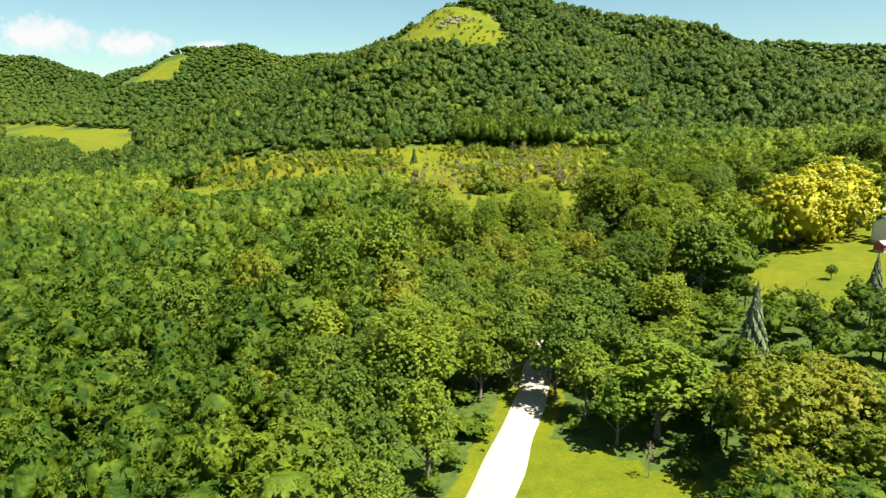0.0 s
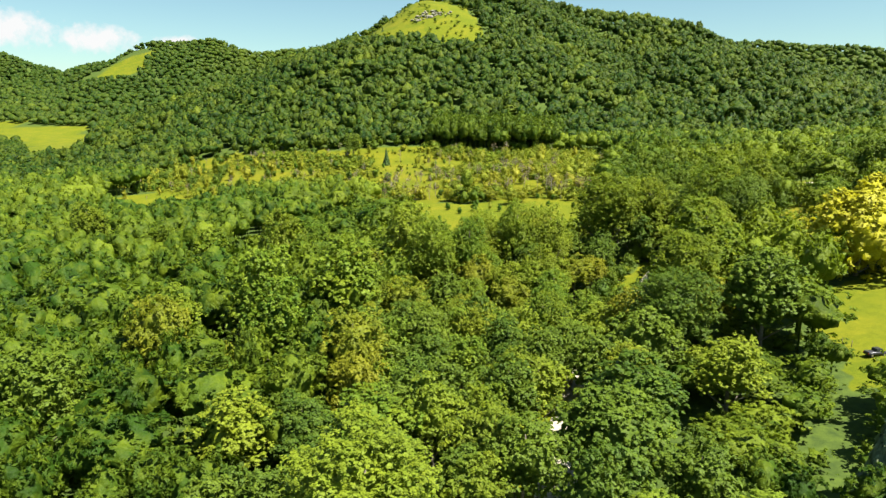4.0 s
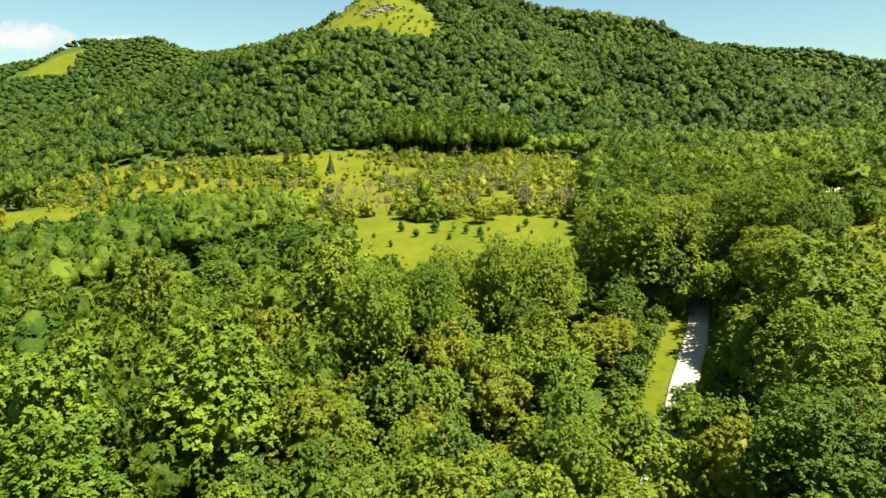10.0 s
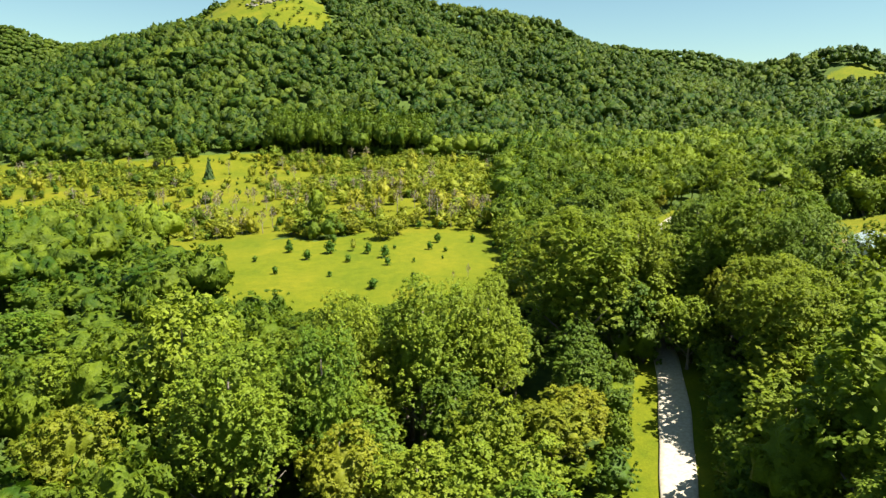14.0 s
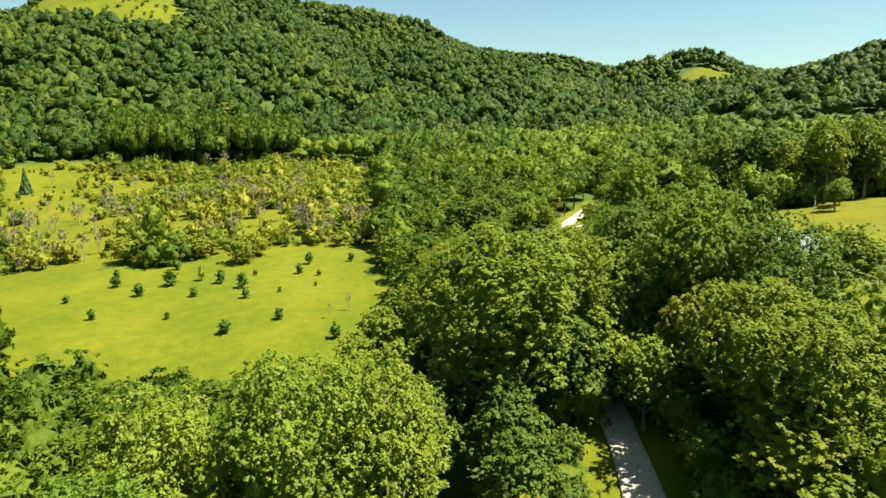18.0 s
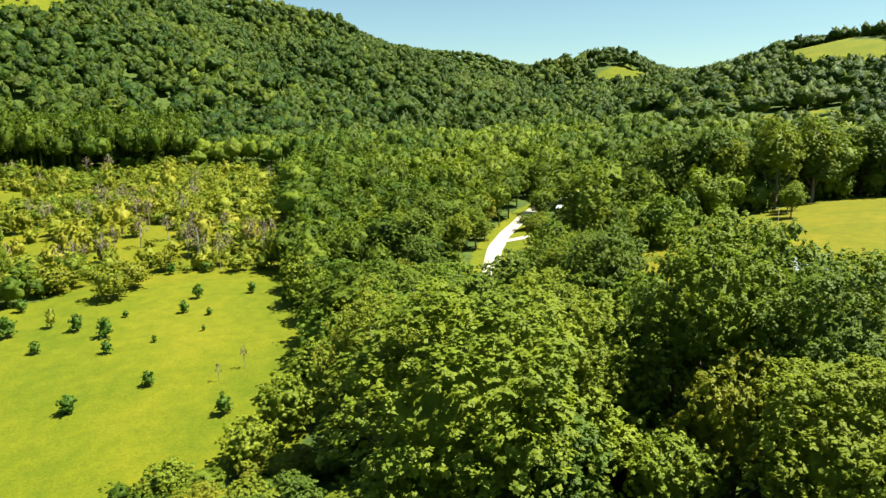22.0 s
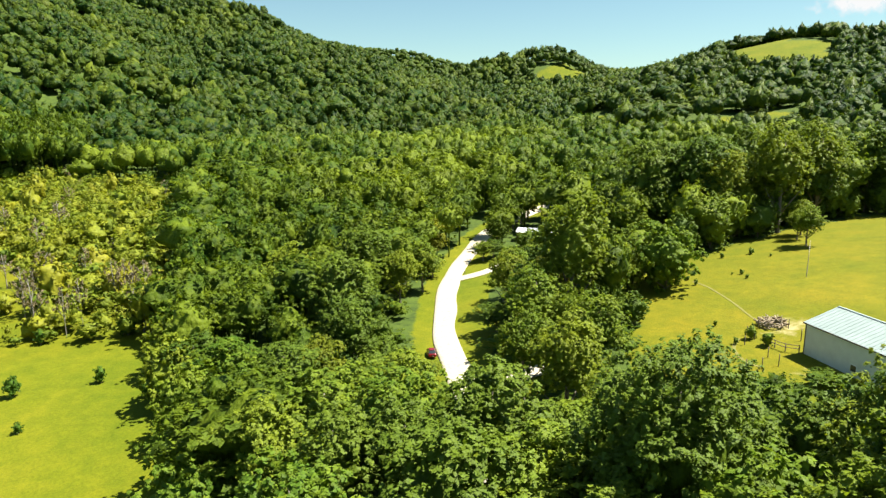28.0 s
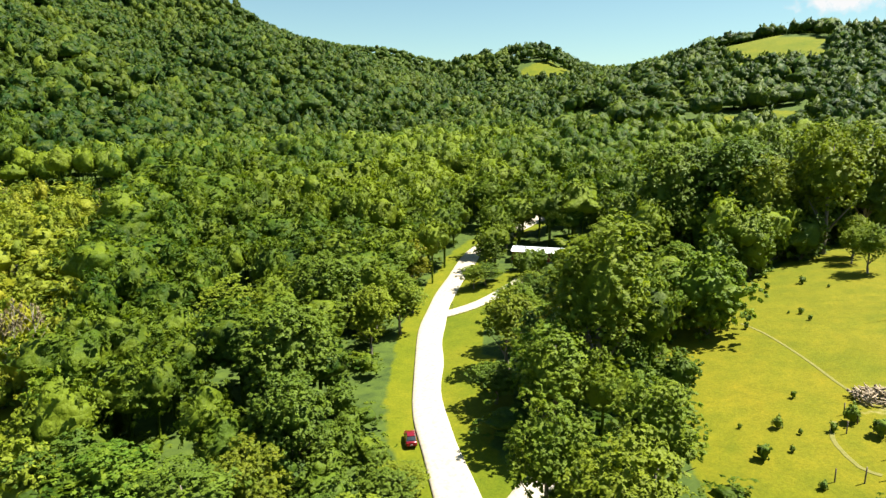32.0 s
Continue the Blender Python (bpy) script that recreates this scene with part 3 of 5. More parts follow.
# kinds of tree
MAPLES = kinds_of(leaf_tree, "maple_tree", 20.0, 7.0, MAPLE, "bright green broadleaf tree with a full lobed crown", seeds=(11, 12, 13), n=9000, size=0.035, up=0.9, soft=0.3, skin=0.54, level=4, lobes=16)
OAKS = kinds_of(leaf_tree, "oak_tree", 20.0, 7.2, OAK, "dark green oak tree with a dense rounded crown", seeds=(21, 22, 23), lobes=17, n=9000, size=0.035, up=0.9, soft=0.3, skin=0.54, level=4)
LOCUSTS = kinds_of(leaf_tree, "locust_tree", 18.0, 6.4, LOCUST, "yellow-green feathery broadleaf tree in the wood", seeds=(31, 32, 33), lobes=13, up=0.5, wide=0.42, n=9000, size=0.04, level=4)
COTTONS = kinds_of(leaf_tree, "cottonwood_tree", 24.0, 7.2, COTTON, "tall grey-green cottonwood tree with glossy leaves", seeds=(41, 42, 43), lobes=18, n=9000, size=0.035, up=0.9, soft=0.3, skin=0.54, level=4)
SPRUCES = kinds_of(cone_tree, "spruce_tree", 16.0, 4.2, NEEDLES, "blue-green spruce tree with drooping tiers", seeds=(51,), n=3600, size=0.13, tiers=16)
PINES = kinds_of(cone_tree, "pine_tree", 18.0, 5.0, PINE, "dark green pine tree with layered branches", seeds=(61,), tiers=9, size=0.3)
GOLDEN = kinds_of(leaf_tree, "golden_locust_tree", 20.0, 11.0, GOLD, "wide golden-yellow leafed tree beside the lawn", seeds=(71, 72), lobes=24, n=9000, size=0.038, level=4, base=0.02, low=-0.8)
BUSHES = kinds_of(leaf_tree, "scrub_bush", 4.0, 2.6, SCRUB, "yellow-green scrub bush in the rough grass", "bush", seeds=(81, 82, 83), lobes=8, n=540, size=0.10, skin=0.8, knot=0.09, base=0.02, low=-0.9)
YOUNG = kinds_of(leaf_tree, "young_tree", 9.0, 3.0, SCRUB, "young yellow-green tree standing in the scrub", seeds=(85, 86), lobes=9, n=900, size=0.075, skin=0.72, knot=0.07, base=0.1, low=-0.8)
SCRUB_TREES = kinds_of(leaf_tree, "scrub_tree", 8.0, 5.5, SCRUB, "broad yellow-green tree with low branches in the meadow", seeds=(87, 84), lobes=14, n=3000, size=0.05, base=0.03, low=-0.7)
DARK_BUSHES = kinds_of(leaf_tree, "green_bush", 4.5, 2.4, OAK, "dark green bush in the rough grass", "bush", seeds=(88, 89), lobes=8, n=540, size=0.10, skin=0.8, knot=0.09, base=0.02, low=-0.9)
CEDARS = kinds_of(leaf_tree, "cedar_shrub", 3.0, 1.15, CEDAR, "small dark green cedar shrub on the meadow", "bush", seeds=(91, 92, 93), lobes=8, n=700, size=0.11, base=0.01, low=-0.9, skin=0.75, wide=0.4, knot=0.1)
ROUND = kinds_of(leaf_tree, "round_tree", 16.0, 8.0, MAPLE, "bushy bright green tree with branches down to the grass", seeds=(17, 18), n=5600, size=0.046, level=4, lobes=20, base=0.01, low=-0.9)
EDGES = kinds_of(leaf_tree, "edge_tree", 12.0, 5.0, OAK, "dense green tree at the edge of the wood", seeds=(27, 28, 29), n=2400, size=0.056, lobes=13, skin=0.7, base=0.02, low=-0.9)


def bare_sapling(name, seed, tall, label):
    """A dead or half-dead sapling: stem, forks and a thin haze of dry twigs."""
    rng = random.Random(seed)
    root = tagged(new(name), label, "tree", "withered saplings")
    part("trunk", tube(bmesh.new(), [(0, 0, -0.3), (0.1, 0, tall * 0.4), (0, 0.15, tall)], [0.12, 0.08, 0.03], 5), GREY_BARK, root)
    for k in range(9):
        a, z, r = k * 2.4 + rng.uniform(-0.4, 0.4), tall * (0.28 + 0.07 * k), tall * 0.22 * (1.15 - k * 0.09)
        p = [(0.05, 0.03, z), (r * 0.5 * math.cos(a), r * 0.5 * math.sin(a), z + r * 0.55), (r * math.cos(a), r * math.sin(a), z + r * 1.2)]
        part("branch", tube(bmesh.new(), p, [0.055, 0.04, 0.015], 4), GREY_BARK, root)
    v, q, t, nv = crown_shape(seed, 7, 260, 0.12, level=1, reach=0.7, bulge=0.3, wide=0.24)
    first = len(v) - 4 * len(q)
    part("dry_foliage", leaf_mesh("dry_foliage", (v[first:], q - first, t[:0], nv[first:]), DEAD, (tall * 0.26, tall * 0.26, tall * 0.36), (0, 0, tall * 0.64)), None, root)["kind"] = "stuff"
    return root


DEADS = kinds_of(bare_sapling, "withered_sapling", 7.5, "grey-brown withered sapling in the scrub", seeds=(95, 96))

# the same kinds, large and close
TALL_MAPLES = kinds_of(leaf_tree, "maple_tree", 32.0, 9.5, MAPLE, "tall bright green broadleaf tree with a full lobed crown", seeds=(14, 15, 16), n=10000, size=0.037, up=1.1, soft=0.25, skin=0.52, level=4, knot=0.05, lobes=20, clumps=9)
TALL_OAKS = kinds_of(leaf_tree, "oak_tree", 26.0, 9.5, OAK, "large dark green oak tree with a dense crown", seeds=(24, 25, 26), n=10000, size=0.037, up=1.1, soft=0.25, skin=0.52, level=4, knot=0.05, lobes=20, clumps=9)
TALL_COTTONS = kinds_of(leaf_tree, "cottonwood_tree", 32.0, 9.5, COTTON, "very tall grey-green cottonwood tree with a billowing crown", seeds=(44, 45, 46), n=10500, size=0.036, up=1.1, soft=0.25, skin=0.52, level=4, knot=0.05, lobes=22, clumps=9)
TALL_LOCUSTS = kinds_of(leaf_tree, "locust_tree", 24.0, 8.0, LOCUST, "tall yellow-green feathery broadleaf tree", seeds=(34, 35), n=9500, size=0.042, level=4, lobes=16, up=0.5, wide=0.42)

CLOSE_MAPLES = kinds_of(leaf_tree, "maple_tree", 34.0, 9.5, MAPLE, "tall bright green broadleaf tree with thick leafy crown", seeds=(101, 102), n=34000, size=0.0215, up=1.2, soft=0.2, skin=0.5, reach=0.66, level=4, bunch=12, knot=0.042, lobes=24, clumps=11)
CLOSE_COTTONS = kinds_of(leaf_tree, "cottonwood_tree", 36.0, 10.5, COTTON, "very tall grey-green cottonwood tree with a thick billowing crown", seeds=(104, 105), n=34000, size=0.0215, up=1.2, soft=0.2, skin=0.5, reach=0.66, level=4, bunch=12, knot=0.042, lobes=26, clumps=11)
CLOSE_OAKS = kinds_of(leaf_tree, "oak_tree", 30.0, 9.5, OAK, "large dark green oak tree with a thick leafy crown", seeds=(107, 108), n=34000, size=0.0215, up=1.2, soft=0.2, skin=0.5, reach=0.66, level=4, bunch=12, knot=0.042, lobes=24, clumps=11)

# trees that stand out: x, y, height, crown radius
BIG_COTTONWOODS = [(82, 236, 36, 11), (71, 222, 30, 9), (81, 251, 19, 7.5), (92, 265, 20, 7.5), (-165, 385, 28, 9), (-80, 306, 27, 8), (-111, 347, 21, 8), (-50, 295, 36, 8), (75, 306, 36, 12.5), (78, 333, 27, 8), (102, 281, 27, 9), (93, 313, 31, 9), (97, 268, 28, 9), (158, 304, 20, 8), (283, 394, 35, 9), (295, 402, 33, 9), (306, 392, 34, 9), (322, 398, 32, 9), (272, 408, 28, 8), (114, 305, 35.5, 10),
                   (129, 312, 30, 8), (139, 358, 20, 6.5), (143, 371, 18, 5), (156, 366, 17, 6), (175, 388, 31, 8.5), (177, 410, 16, 5.5), (183, 396, 25, 6.5)]
BIG_LOCUSTS = [(55, 101, 22, 8.5), (70, 111, 17, 8), (50, 86, 15, 7), (68, 90, 16, 8), (83, 100, 15, 7.5), (54, 272, 15, 7), (-62, 209, 28, 8), (-47, 209, 15, 6), (-43, 136, 13, 6), (-18, 282, 23, 7), (-14, 195, 26, 8), (-4, 234, 24, 8), (24, 232, 11, 5), (28, 250, 17, 6.5),
               (61, 276, 13, 6), (76, 220, 18, 7)]
BIG_MAPLES = [(266, 378, 12, 4.2), (281, 386, 11, 4), (274, 384, 9, 3.2), (-65, 226, 27, 8), (-42, 226, 36, 10), (-34, 214, 30, 8), (-31, 162, 20, 7.5), (-20, 233, 36, 11), (-6, 130, 27, 10), (42, 118, 20, 9.5), (-8, 160, 20, 8), (-3, 290, 36, 9),
              (5, 272, 34, 9), (18, 276, 32, 7), (23, 293, 31, 8), (36, 286, 34, 9), (48, 287, 31, 8), (62, 176, 17, 7),
              (107, 407, 13, 6.5), (128, 364, 14, 6), (113, 364, 18, 7), (107, 373, 17, 7), (-28, 315, 19, 7), (-46, 349, 17, 7), (142, 456, 17, 7), (230, 406, 14, 6)]
BIG_OAKS = [(84, 205, 27, 10), (62, 205, 25, 9.5), (36, 199, 17, 7), (40, 166, 20, 8.5), (116, 350, 22, 7), (-74, 141, 17, 7), (-73, 176, 26, 9), (9, 250, 20, 7), (31, 151, 20, 9), (49, 190, 21, 8), (69, 295, 17, 6), (103, 414, 12, 6),
            (111, 394, 14, 6.5), (117, 290, 31, 9), (121, 330, 29, 9), (128, 302, 31, 7), (131, 311, 29, 7), (139, 323, 20, 6.5), (136, 420, 21, 7.5), (160, 449, 20, 8), (165, 401, 7, 4.5), (96, 325, 23, 8), (105, 345, 21, 8)]
STANDING = [(BIG_COTTONWOODS, COTTONS, 24, 7.2, TALL_COTTONS, 32, 9.5, CLOSE_COTTONS, 36, 10.5), (BIG_LOCUSTS, LOCUSTS, 18, 6.4, TALL_LOCUSTS, 24, 8.0, TALL_LOCUSTS, 24, 8.0), (BIG_MAPLES, MAPLES, 20, 7.0, TALL_MAPLES, 32, 9.5, CLOSE_MAPLES, 34, 9.5), (BIG_OAKS, OAKS, 20, 7.2, TALL_OAKS, 26, 9.5, CLOSE_OAKS, 30, 9.5)]
ALL_BIG = np.array([r for rows, *_ in STANDING for r in rows], float)


def canopy(x, y):
    """How high the wood stands, from the trees that stand out."""
    w = 1 / (np.hypot(np.asarray(x)[..., None] - ALL_BIG[:, 0], np.asarray(y)[..., None] - ALL_BIG[:, 1]) ** 2 + 150)
    tall = (w * ALL_BIG[:, 2]).sum(-1) / w.sum(-1)
    return tall * (1 - 0.45 * smooth(-10, -50, x) * smooth(290, 330, y))


def spread(lo_x, hi_x, lo_y, hi_y, gap, seed):
    """Places for trees: a grid shaken up."""
    rng = np.random.default_rng(seed)
    x, y = np.meshgrid(np.arange(lo_x, hi_x, gap), np.arange(lo_y, hi_y, gap * 0.9))
    x = x + (np.arange(x.shape[0]) % 2)[:, None] * gap / 2
    return (x + rng.uniform(-0.48, 0.48, x.shape) * gap).reshape(-1), (y + rng.uniform(-0.48, 0.48, y.shape) * gap).reshape(-1)


def open_to(x, y, z, eyes):
    """Whether the land leaves a place free to at least one of the eyes."""
    ok = np.zeros(len(x), bool)
    for ex, ey, ez in eyes:
        free = np.ones(len(x), bool)
        for k in np.linspace(0.25, 0.985, 26):
            free &= height(ex + (x - ex) * k, ey + (y - ey) * k) - 4 < ez + (z - ez) * k
        ok |= free
    return ok


def stemmed(shape):
    """The shape with a plain stem below it."""
    v, q, t, nv = shape
    a = np.arange(3) * 2.1
    ring = np.stack([0.05 * np.cos(a), 0.05 * np.sin(a), 0 * a], 1)
    n = len(v)
    v = np.concatenate([v, ring + (0, 0, -1.5), ring + (0, 0, 0.1)])
    t = np.concatenate([t, [[n + i, n + (i + 1) % 3, n + 3 + i] for i in range(3)], [[n + (i + 1) % 3, n + 3 + (i + 1) % 3, n + 3 + i] for i in range(3)]])
    return v, q, t, np.concatenate([nv, unit(ring), unit(ring)])


def woods(name, x, y, shapes, tall, radius, seed, label, tone, vary=0.22, lift=0.2, mat=None, category="woods", mixed=0.22, deep=0.8):
    """Many trees too far off to count, as one mesh."""
    rng = np.random.default_rng(seed)
    z = height(x, y)
    n = len(x)
    kind = rng.integers(0, len(shapes), n)
    h, r = tall * rng.uniform(1 - mixed, 1 + mixed, n), radius * np.exp(rng.normal(0, mixed, n))
    turn = rng.uniform(0, 2 * np.pi, n)
    tint = np.clip(tone(x, y) + rng.normal(0, vary, n), 0, 1)
    V, Q, T, A, N, off = [], [], [], [], [], 0
    for k, (v, q, t, nv) in enumerate(shapes):
        i = np.where(kind == k)[0]
        if not len(i):
            continue
        c, s = np.cos(turn[i])[:, None], np.sin(turn[i])[:, None]
        vx = (v[:, 0] * c - v[:, 1] * s) * r[i][:, None] + x[i][:, None]
        vy = (v[:, 0] * s + v[:, 1] * c) * r[i][:, None] + y[i][:, None]
        vz = (v[:, 2] * 0.5 + 0.5) * h[i][:, None] * deep + h[i][:, None] * lift + z[i][:, None]
        V.append(np.stack([vx, vy, vz], -1).reshape(-1, 3))
        squat = (2 * r[i] / (np.broadcast_to(h, r.shape)[i] * deep))[:, None]
        N.append(unit(np.stack([nv[:, 0] * c - nv[:, 1] * s, nv[:, 0] * s + nv[:, 1] * c, nv[:, 2] * squat], -1)).reshape(-1, 3))
        step = (np.arange(len(i)) * len(v))[:, None, None] + off
        Q.append((q[None] + step).reshape(-1, 4))
        T.append((t[None] + step).reshape(-1, 3))
        A.append(np.repeat(tint[i], len(v)))
        off += len(i) * len(v)
    me = foliage(name, np.concatenate(V), np.concatenate(Q), np.concatenate(T), np.concatenate(N), mat or WOODS)
    A = np.concatenate(A)
    me.attributes.new("tint", "FLOAT", "POINT").data.foreach_set("value", A.astype(np.float32))
    return tagged(new(name, me), label, category, kind="stuff")


AXIS = [(0, 95), (10, 165), (25, 225), (50, 280), (90, 335), (140, 390), (205, 445)]


def drift(x, y):
    return 0.12 * smooth(90, 112, x) * smooth(185, 125, x) * smooth(425, 460, y) * smooth(650, 600, y) + 0.10 * smooth(-10, -60, x) * smooth(-150, -100, x) * smooth(290, 340, y) - 0.45 * smooth(-70, -120, x) * smooth(500, 440, y) + 0.42 - 0.28 * smooth(-10, -60, x) * smooth(345, 290, y) - 0.36 * smooth(240, 150, y) + 0.28 * smooth(180, 230, y) * smooth(-70, -40, x) * smooth(330, 300, y) + 0.3 * np.sin(x / 37 + 2 * np.sin(y / 61)) + 0.2 * np.sin(y / 23 + x / 71)


FLYWAY = [(4, 120), (12, 182), (31, 238), (60, 290), (92, 329)]


def limit(x, y):
    """The wood steps down towards the open fields."""
    d = from_line(x, y, MEADOW + MEADOW[:1])
    a = np.where((y < 365) & (x < 80) & (x > -40), 3 + 0.46 * d, 99)
    d = from_line(x, y, LEFT_FIELD + LEFT_FIELD[:1])
    a = np.minimum(a, np.where((x < -60) & (y > 300), 6 + 0.14 * d, 99))
    a = np.minimum(a, np.where(from_line(x, y, [(95, 333), (150, 406)]) < 10, np.maximum(0.45 * np.hypot(x - 147, y - 402) - 2, 3), 99))
    a = np.minimum(a, np.where((x > 45) & (x < 130) & (y > 90) & (y < 192), 11, 99))
    a = np.minimum(a, np.where((x > 186) & (x < 242) & (y > 406) & (y < 462), 8, 99))
    d = np.hypot(x - 186, y - 343)
    a = np.minimum(a, np.where((x > 118) & (x < 215) & (y > 262) & (y < 350), 4 + 0.24 * d, 99))
    d = from_line(x, y, PASTURE + PASTURE[:1])
    return np.minimum(a, np.where((x > 125) & (x < 178) & (y > 335) & (y < 376), 2 + 0.42 * d, 99))


def plant():
    pick = random.Random(8)
    for rows, small, st, sr, large, lt, lr, close, ct, cr in STANDING:
        for x, y, h, r in rows:
            r *= 1.1
            kinds, tall, radius = (large, lt, lr) if r > 7.2 else (small, st, sr)
            if float(from_line(x, y, FLYWAY)) < 45 and h > 22 + 0.02 * max(0, y - 250):
                kinds, tall, radius = close, ct, cr
            put(kinds, pick, x, y, h / tall, (r / radius) / (h / tall))
    # crowns that meet over the road
    for k, (x, y) in enumerate(ROAD):
        if k % (5 if y < 195 else 3) == 0 and (138 < y < 240 or 297 < y < 350):
            side = (5.5 if y < 195 else 3.8) * (1 if k % 2 else -1)
            h = pick.uniform(15, 20) if y > 240 or y < 195 else pick.uniform(14, 16.5)
            put(OAKS if k % 3 else MAPLES, pick, x + 0.85 * side, y - 0.5 * side, h / 20, 1.15)
    # leafy growth down to both edges of the open stretch of road
    for k, (x, y) in enumerate(ROAD):
        if k % 2 == 0 and 226 < y < 306:
            put(EDGES, pick, x + 7.2, y - 4.2, pick.uniform(7, 11) / 12, pick.uniform(1.0, 1.3))
            if k % 4 == 0:
                put(EDGES, pick, x - 8.6, y + 5.0, pick.uniform(6, 9) / 12, pick.uniform(1.0, 1.3))
        if k % 2 == 0 and 299 < y < 347:
            put(EDGES, pick, x + 4.4, y - 2.4, pick.uniform(9, 13) / 12, pick.uniform(1.0, 1.2))
            put(EDGES, pick, x - 4.4, y + 2.4, pick.uniform(8, 12) / 12, pick.uniform(1.0, 1.2))
    for x, y, h in ((231, 458, 5.5), (235, 453, 6.5), (239, 449, 6), (243, 445, 6.5), (247, 441, 6), (228, 451, 8), (236, 444, 7)):
        put(EDGES, pick, x, y, h / 12, 1.25)
    for x, y, h, r in ((256, 483, 14, 6), (246, 477, 12, 5.5), (224, 463, 11, 5)):
        put(OAKS, pick, x, y, h / 20, (r / 7.2) / (h / 20))
    for x, y, h, r in ((212, 389, 17, 9), (219, 394, 12, 6), (228, 404, 13, 6), (205, 397, 13, 6)):
        put(ROUND, pick, x, y, h / 16, (r / 8) / (h / 16))
    for x, y, h, r in ((140, 254, 29, 18), (157, 262, 31, 19)):
        put(GOLDEN, pick, x, y, h / 20, (r / 11) / (h / 20))
    for x, y, h in ((72, 144, 22), (122, 178, 16)):
        put(SPRUCES, pick, x, y, h / 16, 0.85)
    for x, y, h in ((258, 430, 19), (-29, 662, 15), (270, 440, 16), (-122, 1233, 15), (-117, 1242, 12), (-101, 1255, 11), (-94, 1257, 13), (-80, 1267, 10), (-63, 1278, 8)):
        put(PINES, pick, x, y, h / 18, 0.9)
    put(OAKS, pick, -63, 700, 1.2, 1.25)
    put(OAKS, pick, 127, 207, 0.25, 1.1)
    x, y = spread(-460, 470, 45, 800, 10.2, 5)
    keep = ~is_open(x, y) & ((x > -300) | (y > 380 - 0.4 * (x + 300))) & (y < 690 + 0.1 * x)
    gap = np.hypot(x[:, None] - ALL_BIG[:, 0], y[:, None] - ALL_BIG[:, 1]) - 0.48 * ALL_BIG[:, 3] - 3.5
    keep &= gap.min(1) > 0
    bare = from_line(x, y, ROAD)
    keep &= ~((bare < 11) & (y < 132)) & ~((x > -10) & (x < 37) & (y < 102)) & ~((bare < 8) & (y > 226) & (y < 298))
    for cx, cy, free in ((149, 258, 25), (147, 402, 11), (152, 392, 8), (72, 144, 10), (122, 178, 10)):
        keep &= np.hypot(x - cx, y - cy) > free
    x, y = x[keep], y[keep]
    d = np.minimum(from_line(x, y, AXIS), from_line(x, y, FLYWAY) - 12)
    order = np.argsort(d)
    near, mid = order[:140], order[140:]
    lofty = np.minimum(canopy(x, y), limit(x, y) / 0.9)
    for i in near:
        k = drift(x[i] * 1.7, y[i] * 1.7) + pick.uniform(-0.45, 0.45) - 0.2 * float(smooth(240, 170, y[i]))
        kinds, tall, radius = (OAKS, 20, 7.2) if k < 0.22 else (COTTONS, 24, 7.2) if k < 0.40 else (MAPLES, 20, 7.0) if k < 0.75 else (LOCUSTS, 18, 6.4)
        h = lofty[i] * pick.uniform(0.68, 0.93)
        put(kinds, pick, float(x[i]), float(y[i]), h / tall, ((0.2 * h + 2.8) / radius) / (h / tall))
    edge, first, close, rest = [mid[(d[mid] >= a) & (d[mid] < b)] for a, b in ((-99, 46), (46, 92), (92, 150), (150, 9999))]
    leafy = [stemmed(crown_shape(160 + s, 14, 1800, 0.058, level=3, skin=0.7, knot=0.06, low=-0.3, clumps=7, thin=True, wide=0.8, up=0.4)) for s in range(6)]
    woods("bordering_woods", x[edge], y[edge], leafy, lofty[edge] * 0.85, 0.2 * lofty[edge] + 3.0, 22, "leafy green broadleaf trees bordering the road", lambda a, b: drift(a, b) + 0.14)
    leafy = [stemmed(crown_shape(150 + s, 13, 760, 0.078, level=3, skin=0.74, bunch=6, knot=0.07, low=-0.3, clumps=7, thin=True, wide=0.8, up=0.3)) for s in range(6)]
    woods("roadside_woods", x[first], y[first], leafy, lofty[first] * 0.85, 0.2 * lofty[first] + 3.0, 2, "leafy green broadleaf woods along the road", lambda a, b: drift(a, b) + 0.06)
    fine = [stemmed(crown_shape(70 + s, 12, 480, 0.088, level=3, skin=0.78, bunch=5, knot=0.07, low=-0.25, clumps=6, thin=True, wide=0.8, up=0.3)) for s in range(6)]
    woods("valley_woods", x[close], y[close], fine, lofty[close] * 0.85, 0.2 * lofty[close] + 3.2, 3, "dense green broadleaf woods on the valley floor", drift)
    some = [stemmed(crown_shape(80 + s, 11, 120, 0.12, level=3, low=0.0, skin=0.88, bunch=3, knot=0.08, rough=0.09, clumps=5, thin=True, wide=0.75, up=0.2)) for s in range(6)]
    rest = rest[(x[rest] > -0.8 * y[rest] - 30) & (x[rest] < 120 + 1.6 * np.maximum(0, y[rest] - 120))]
    unseen = np.setdiff1d(mid[d[mid] >= 150], rest)
    shade = [crown_shape(200 + s, 9, 96, 0.13, level=2, low=0.0, thin=True, bunch=4, knot=0.09, skin=0.86, rough=0.1) for s in range(3)]
    woods("outer_woods", x[unseen], y[unseen], shade, 19, 6.6, 41, "broadleaf woods on the outer slopes of the valley", drift)
    woods("lower_woods", x[rest], y[rest], some, 19, 6.6, 4, "broadleaf woods at the foot of the bluff", drift)
    rng = np.random.default_rng(6)
    x, y = rng.uniform(-900, 1300, 22000), rng.uniform(420, 1750, 22000)
